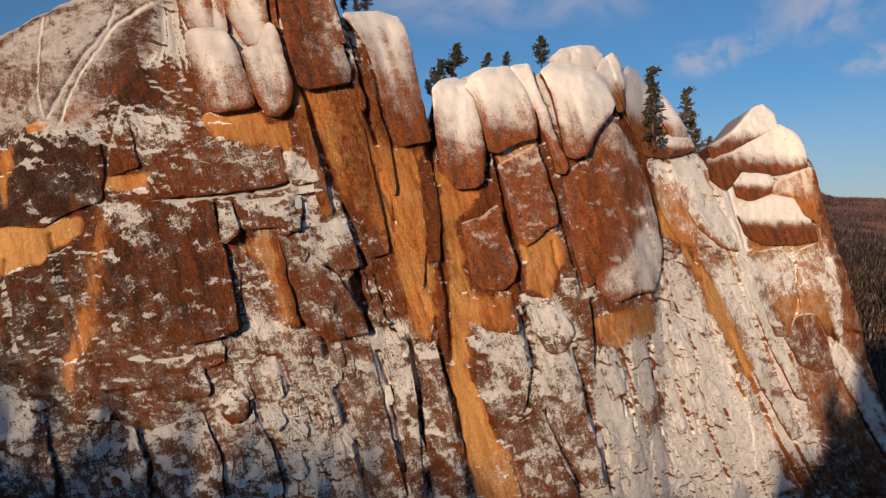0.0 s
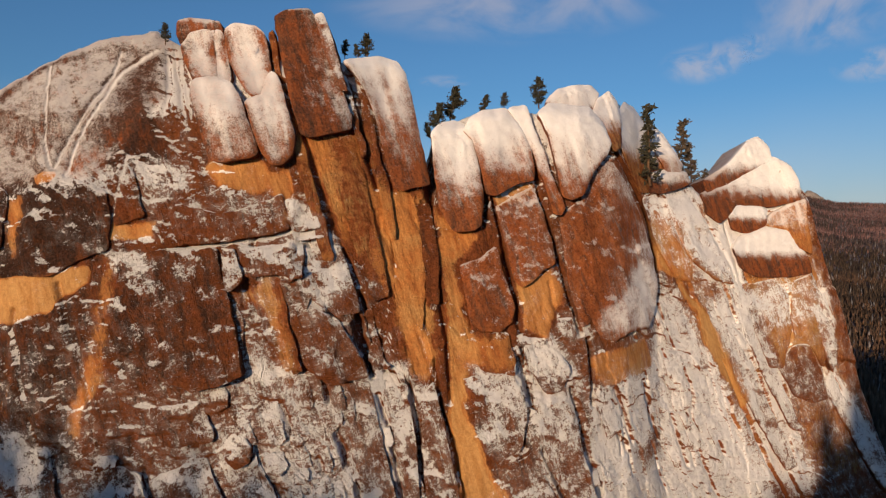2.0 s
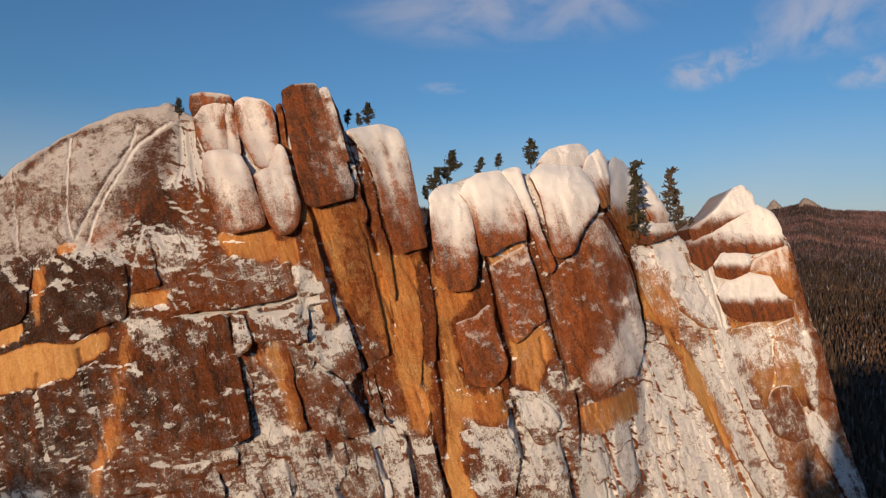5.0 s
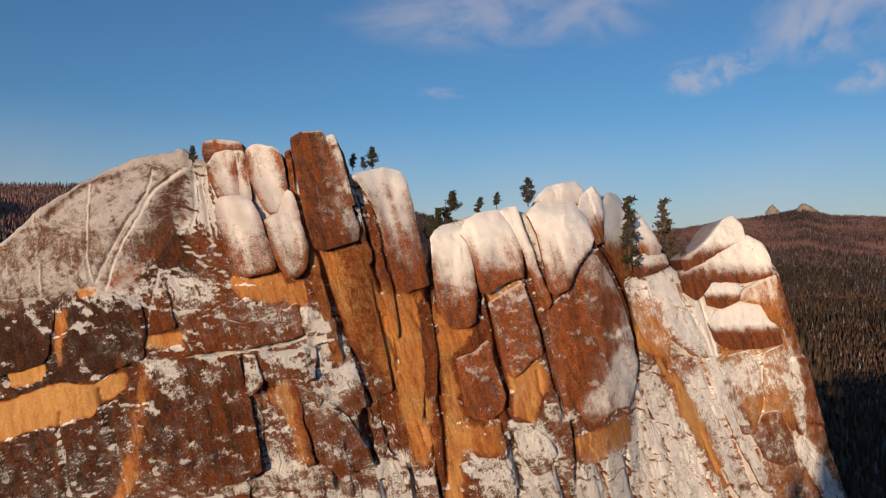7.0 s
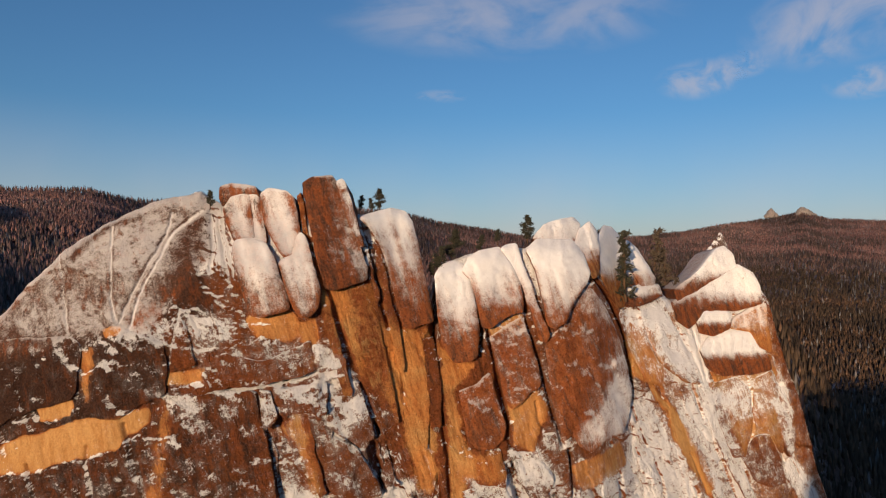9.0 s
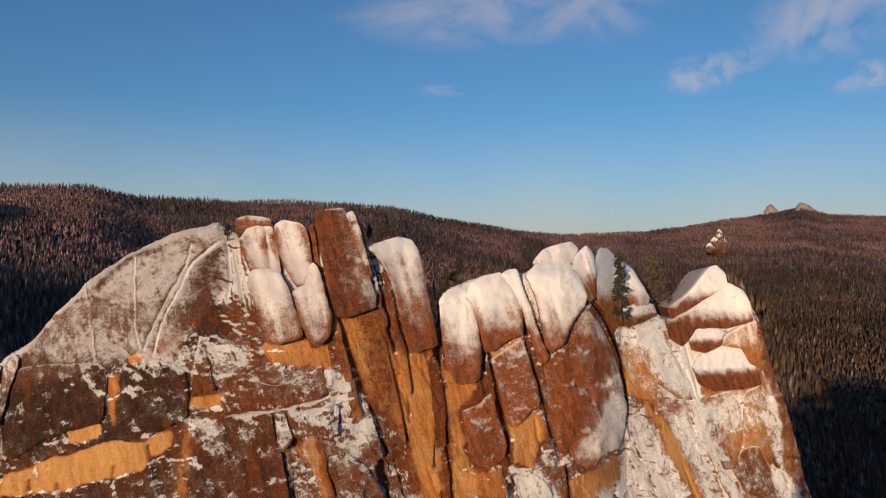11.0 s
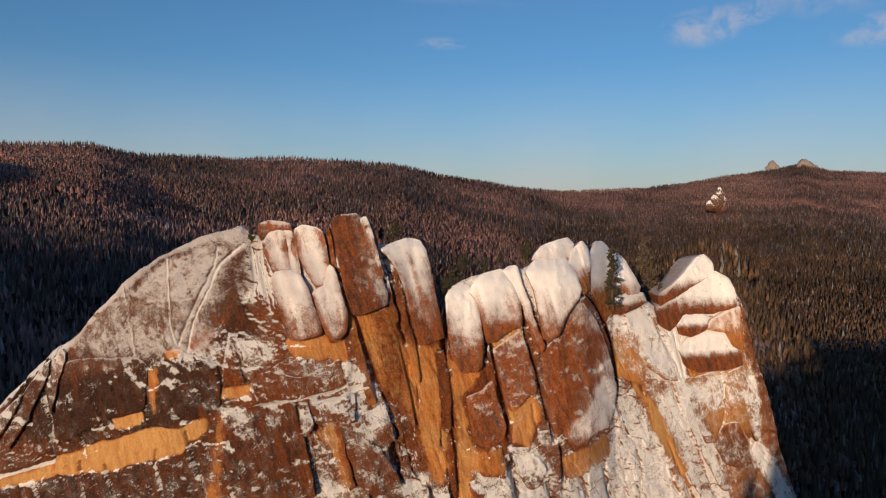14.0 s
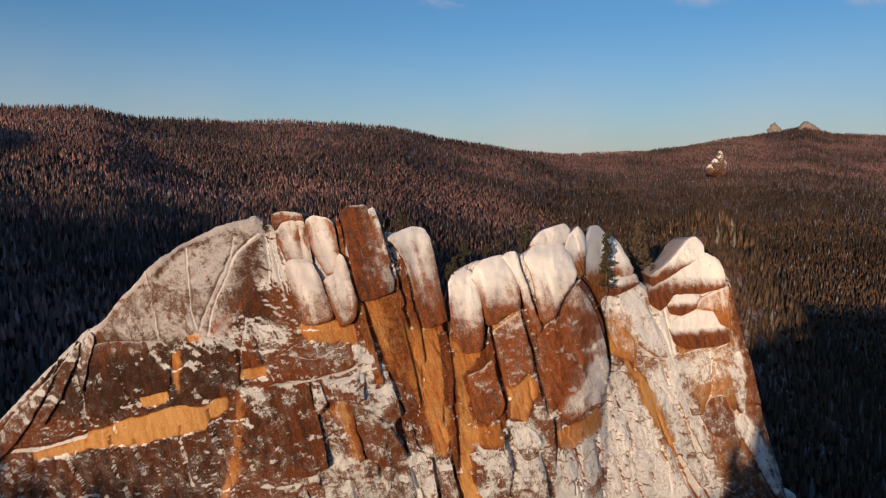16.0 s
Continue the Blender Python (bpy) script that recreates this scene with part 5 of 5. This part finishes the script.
PINE = "small dark green wind-bent pine rooted on the snowy summit rock"
tree("pine_tree", PINE, (-35.1, 86.3, 76.8), 2.3, "pine", 1)
tree("pine_tree", PINE, (-13.3, 93.3, 77.0), 2.1, "pine", 2)
tree("pine_tree", PINE, (-10.5, 94.3, 77.0), 3.3, "pine", 3, (0.05, 0))
tree("pine_tree", PINE, (-11.6, 93.9, 76.9), 1.9, "pine", 4, (-0.1, 0))
tree("pine_tree", "dark bushy pine leaning out over the notch", (-0.7, 96.1, 67.0), 4.0, "pine", 5, (0.12, 0))
tree("pine_tree", "dark bushy pine leaning out over the notch", (-1.4, 96.4, 66.0), 2.4, "pine", 15, (-0.3, 0))
tree("pine_tree", "tall bent pine with an open tufted crown", (1.2, 98.2, 69.0), 4.8, "pine", 6, (0.18, 0))
tree("pine_tree", PINE, (5.9, 100.2, 70.6), 2.6, "pine", 7, (0.3, 0))
tree("pine_tree", PINE, (9.5, 103.5, 72.0), 2.3, "pine", 8, (0.1, 0))
tree("pine_tree", PINE, (14.8, 103.9, 72.4), 4.3, "pine", 9, (0.06, 0))
tree("spruce_tree", "slim dark spruce standing on a rock ledge", (34.9, 114.0, 61.6), 12.8, "spruce", 10, (-0.02, 0))
tree("larch_tree", "brown bare larch behind the rock shoulder", (46.2, 134.9, 63.0), 13.2, "larch", 11)
tree("larch_tree", "brown bare larch behind the rock shoulder", (48.7, 135.8, 60.0), 11.8, "larch", 12, (0.04, 0))
tree("larch_tree", "small frosted larch in the gap beside the pinnacle", (47.8, 128.4, 58.0), 7.6, "larch", 13, (0.05, 0))
for k, (x, y, z, h) in enumerate(((29.7, 115.0, 73.0, 2.0), (79.9, 134.2, 20.0, 4.2), (82.3, 133.8, 13.6, 3.0), (-26.7, 79.6, 76.2, 1.1),
                                  (-61.7, 84.2, 62.2, 1.3), (-64.5, 84.4, 59.9, 1.5), (-66.2, 84.4, 58.0, 1.6), (-59.5, 84.2, 64.2, 1.1))):
    tree("bush", "small frosted bare bush clinging to the rock", (x, y, z), h, "bush", 30 + k)


# ---- rocks on the far hills ----
def boulder_mesh(name, size, seed, snow, material):
    bm = bmesh.new()
    bmesh.ops.create_icosphere(bm, subdivisions=4, radius=1.0)
    co = np.array([v.co[:] for v in bm.verts])
    f = [[v.index for v in g.verts] for g in bm.faces]
    bm.free()
    co = co * (1 + 0.35 * rough(co[:, 0] + seed * 7, co[:, 1], co[:, 2], 0.7, 4, 0.65, 91)[:, None])
    co = co * np.stack([1.05 - 0.25 * co[:, 2], 1.05 - 0.25 * co[:, 2], 1 + 0 * co[:, 2]], -1)
    cover = np.tile([snow, 0.0, 0.8, 1.0], (len(co), 1))
    return mesh_of(name, co * np.array(size), f, material, cover)


def outcrop(label, at, lumps, snow):
    root = tagged(new("rock_outcrop"), label, "rock", group="rocks on the hills")
    root.location = at
    for k, (dx, dy, dz, sx, sy, sz) in enumerate(lumps):
        ob = part("boulder", boulder_mesh("boulder", (sx, sy, sz), k + at[0] % 13, snow, ROCK if snow > 0 else GREY_STONE), root)
        ob.location = (dx, dy, dz)


outcrop("pale snow-dusted rock spire standing out of the woods", (681, 1678, 100),
        ((4, 0, 12, 12, 10, 34), (-9, -3, 4, 12, 9, 21), (-21, -5, -2, 10, 8, 13), (14, -2, 2, 8, 8, 20)), 0.42)
outcrop("grey rock dome crowning the far ridge", (1391, 2895, 267), ((0, 0, 14, 16, 16, 20), (16, 0, 6, 14, 14, 13), (-14, 0, 4, 12, 12, 11)), -0.5)
outcrop("broad grey rock dome crowning the far ridge", (1501, 2840, 258),
        ((-6, 0, 16, 26, 22, 30), (18, 0, 10, 24, 20, 26), (-26, 0, 6, 16, 16, 18), (40, 0, 4, 18, 16, 18)), -0.4)
for x, y, z, s in ((-230, 1775, 194, 11), (-244, 1775, 190, 7), (-186, 1780, 186, 8), (-146, 1784, 178, 10), (-156, 1786, 175, 7), (-795, 1233, 150, 14)):
    outcrop("small white snow-covered rock among far trees", (x, y, z), ((0, 0, 6, s * 0.8, s, s * 1.2), (s * 0.8, 0, 2, s * 0.6, s, s * 0.7)), 1.1)


# ---- high thin clouds ----
def cloud_material(name, amount, seed):
    k = Nodes(name)
    uv = k.add("ShaderNodeTexCoord").outputs["Generated"]
    m = k.add("ShaderNodeMapping")
    k.put(m.inputs["Vector"], uv)
    m.inputs["Location"].default_value, m.inputs["Scale"].default_value = (seed * 3.7, seed, 0), (2.6, 1.0, 1.5)
    n = k.noise(1.3, 5, 0.55, None, 0.5, m.outputs[0])
    s = k.add("ShaderNodeSeparateXYZ")
    k.put(s.inputs[0], uv)
    dx = k.math("MULTIPLY", k.math("SUBTRACT", s.outputs[0], 0.5), 2.0)
    dz = k.math("MULTIPLY", k.math("SUBTRACT", s.outputs[2], 0.5), 2.0)
    d = k.math("ADD", k.math("MULTIPLY", dx, dx), k.math("MULTIPLY", dz, dz))
    body = k.math("MULTIPLY", k.span(d, 1.0, 0.0, soft=True), k.span(n, 0.36, 0.66, soft=True))
    glow = k.add("ShaderNodeEmission")
    glow.inputs[0].default_value, glow.inputs[1].default_value = (0.62, 0.54, 0.54, 1), 0.95
    clear = k.add("ShaderNodeBsdfTransparent")
    both = k.add("ShaderNodeMixShader")
    k.put(both.inputs[0], k.math("MULTIPLY", body, amount))
    k.put(both.inputs[1], clear.outputs[0])
    k.put(both.inputs[2], glow.outputs[0])
    k.put(k.tree.nodes["Material Output"].inputs["Surface"], both.outputs[0])
    return k.material


for k, (az, el, wide, high, amount) in enumerate(((20.6, 14.2, 7.0, 3.4, 0.45), (23.6, 15.0, 5.0, 2.4, 0.35), (29.8, 17.2, 13.0, 7.0, 0.45),
                                                  (32.0, 12.9, 6.0, 2.8, 0.4), (5.4, 19.6, 32.0, 7.0, 0.38), (0.1, 13.7, 5.0, 1.3, 0.2))):
    far, rows = 4350.0, []
    for i in range(9):
        for j in range(5):
            a, e = radians(az + wide * (i / 8 - 0.5)), radians(el + high * (j / 4 - 0.5))
            rows.append((far * math.cos(e) * math.sin(a), far * math.cos(e) * math.cos(a), 60 + far * math.sin(e)))
    g = [[i * 5 + j, (i + 1) * 5 + j, (i + 1) * 5 + j + 1, i * 5 + j + 1] for i in range(8) for j in range(4)]
    ob = new("cloud", mesh_of("cloud", rows, g, cloud_material("cloud_haze", amount, k + 1)))
    ob.visible_shadow = False
    tagged(ob, "thin wispy pinkish cloud high in the blue sky", "cloud", kind="structure")


def glowing_haze_shell():
    """Pale winter haze low over the hills, painted as a glowing see-through backdrop shell."""
    k = Nodes("haze")
    s = k.add("ShaderNodeSeparateXYZ")
    k.put(s.inputs[0], k.add("ShaderNodeTexCoord").outputs["Generated"])
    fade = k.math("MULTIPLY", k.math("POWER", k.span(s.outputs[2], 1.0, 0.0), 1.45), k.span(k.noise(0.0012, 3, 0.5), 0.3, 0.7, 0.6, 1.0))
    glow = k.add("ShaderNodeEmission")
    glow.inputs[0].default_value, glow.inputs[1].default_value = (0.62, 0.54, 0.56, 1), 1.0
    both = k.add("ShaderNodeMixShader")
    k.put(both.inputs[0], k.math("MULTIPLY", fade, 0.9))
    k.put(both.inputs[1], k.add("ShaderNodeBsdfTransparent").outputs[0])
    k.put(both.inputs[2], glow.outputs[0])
    k.put(k.tree.nodes["Material Output"].inputs["Surface"], both.outputs[0])
    rows = []
    for i in range(73):
        for j in range(6):
            a, h = radians(5 * i), -100 + 1150 * j / 5
            rows.append((4500 * math.sin(a), 4500 * math.cos(a), h))
    g = [[i * 6 + j, (i + 1) * 6 + j, (i + 1) * 6 + j + 1, i * 6 + j + 1] for i in range(72) for j in range(5)]
    ob = new("glowing_haze_shell", mesh_of("glowing_haze_shell", rows, g, k.material))
    ob.visible_shadow = False
    tagged(ob, "glowing see-through backdrop painted as pale pinkish haze low over the hills", "haze", kind="structure")


glowing_haze_shell()
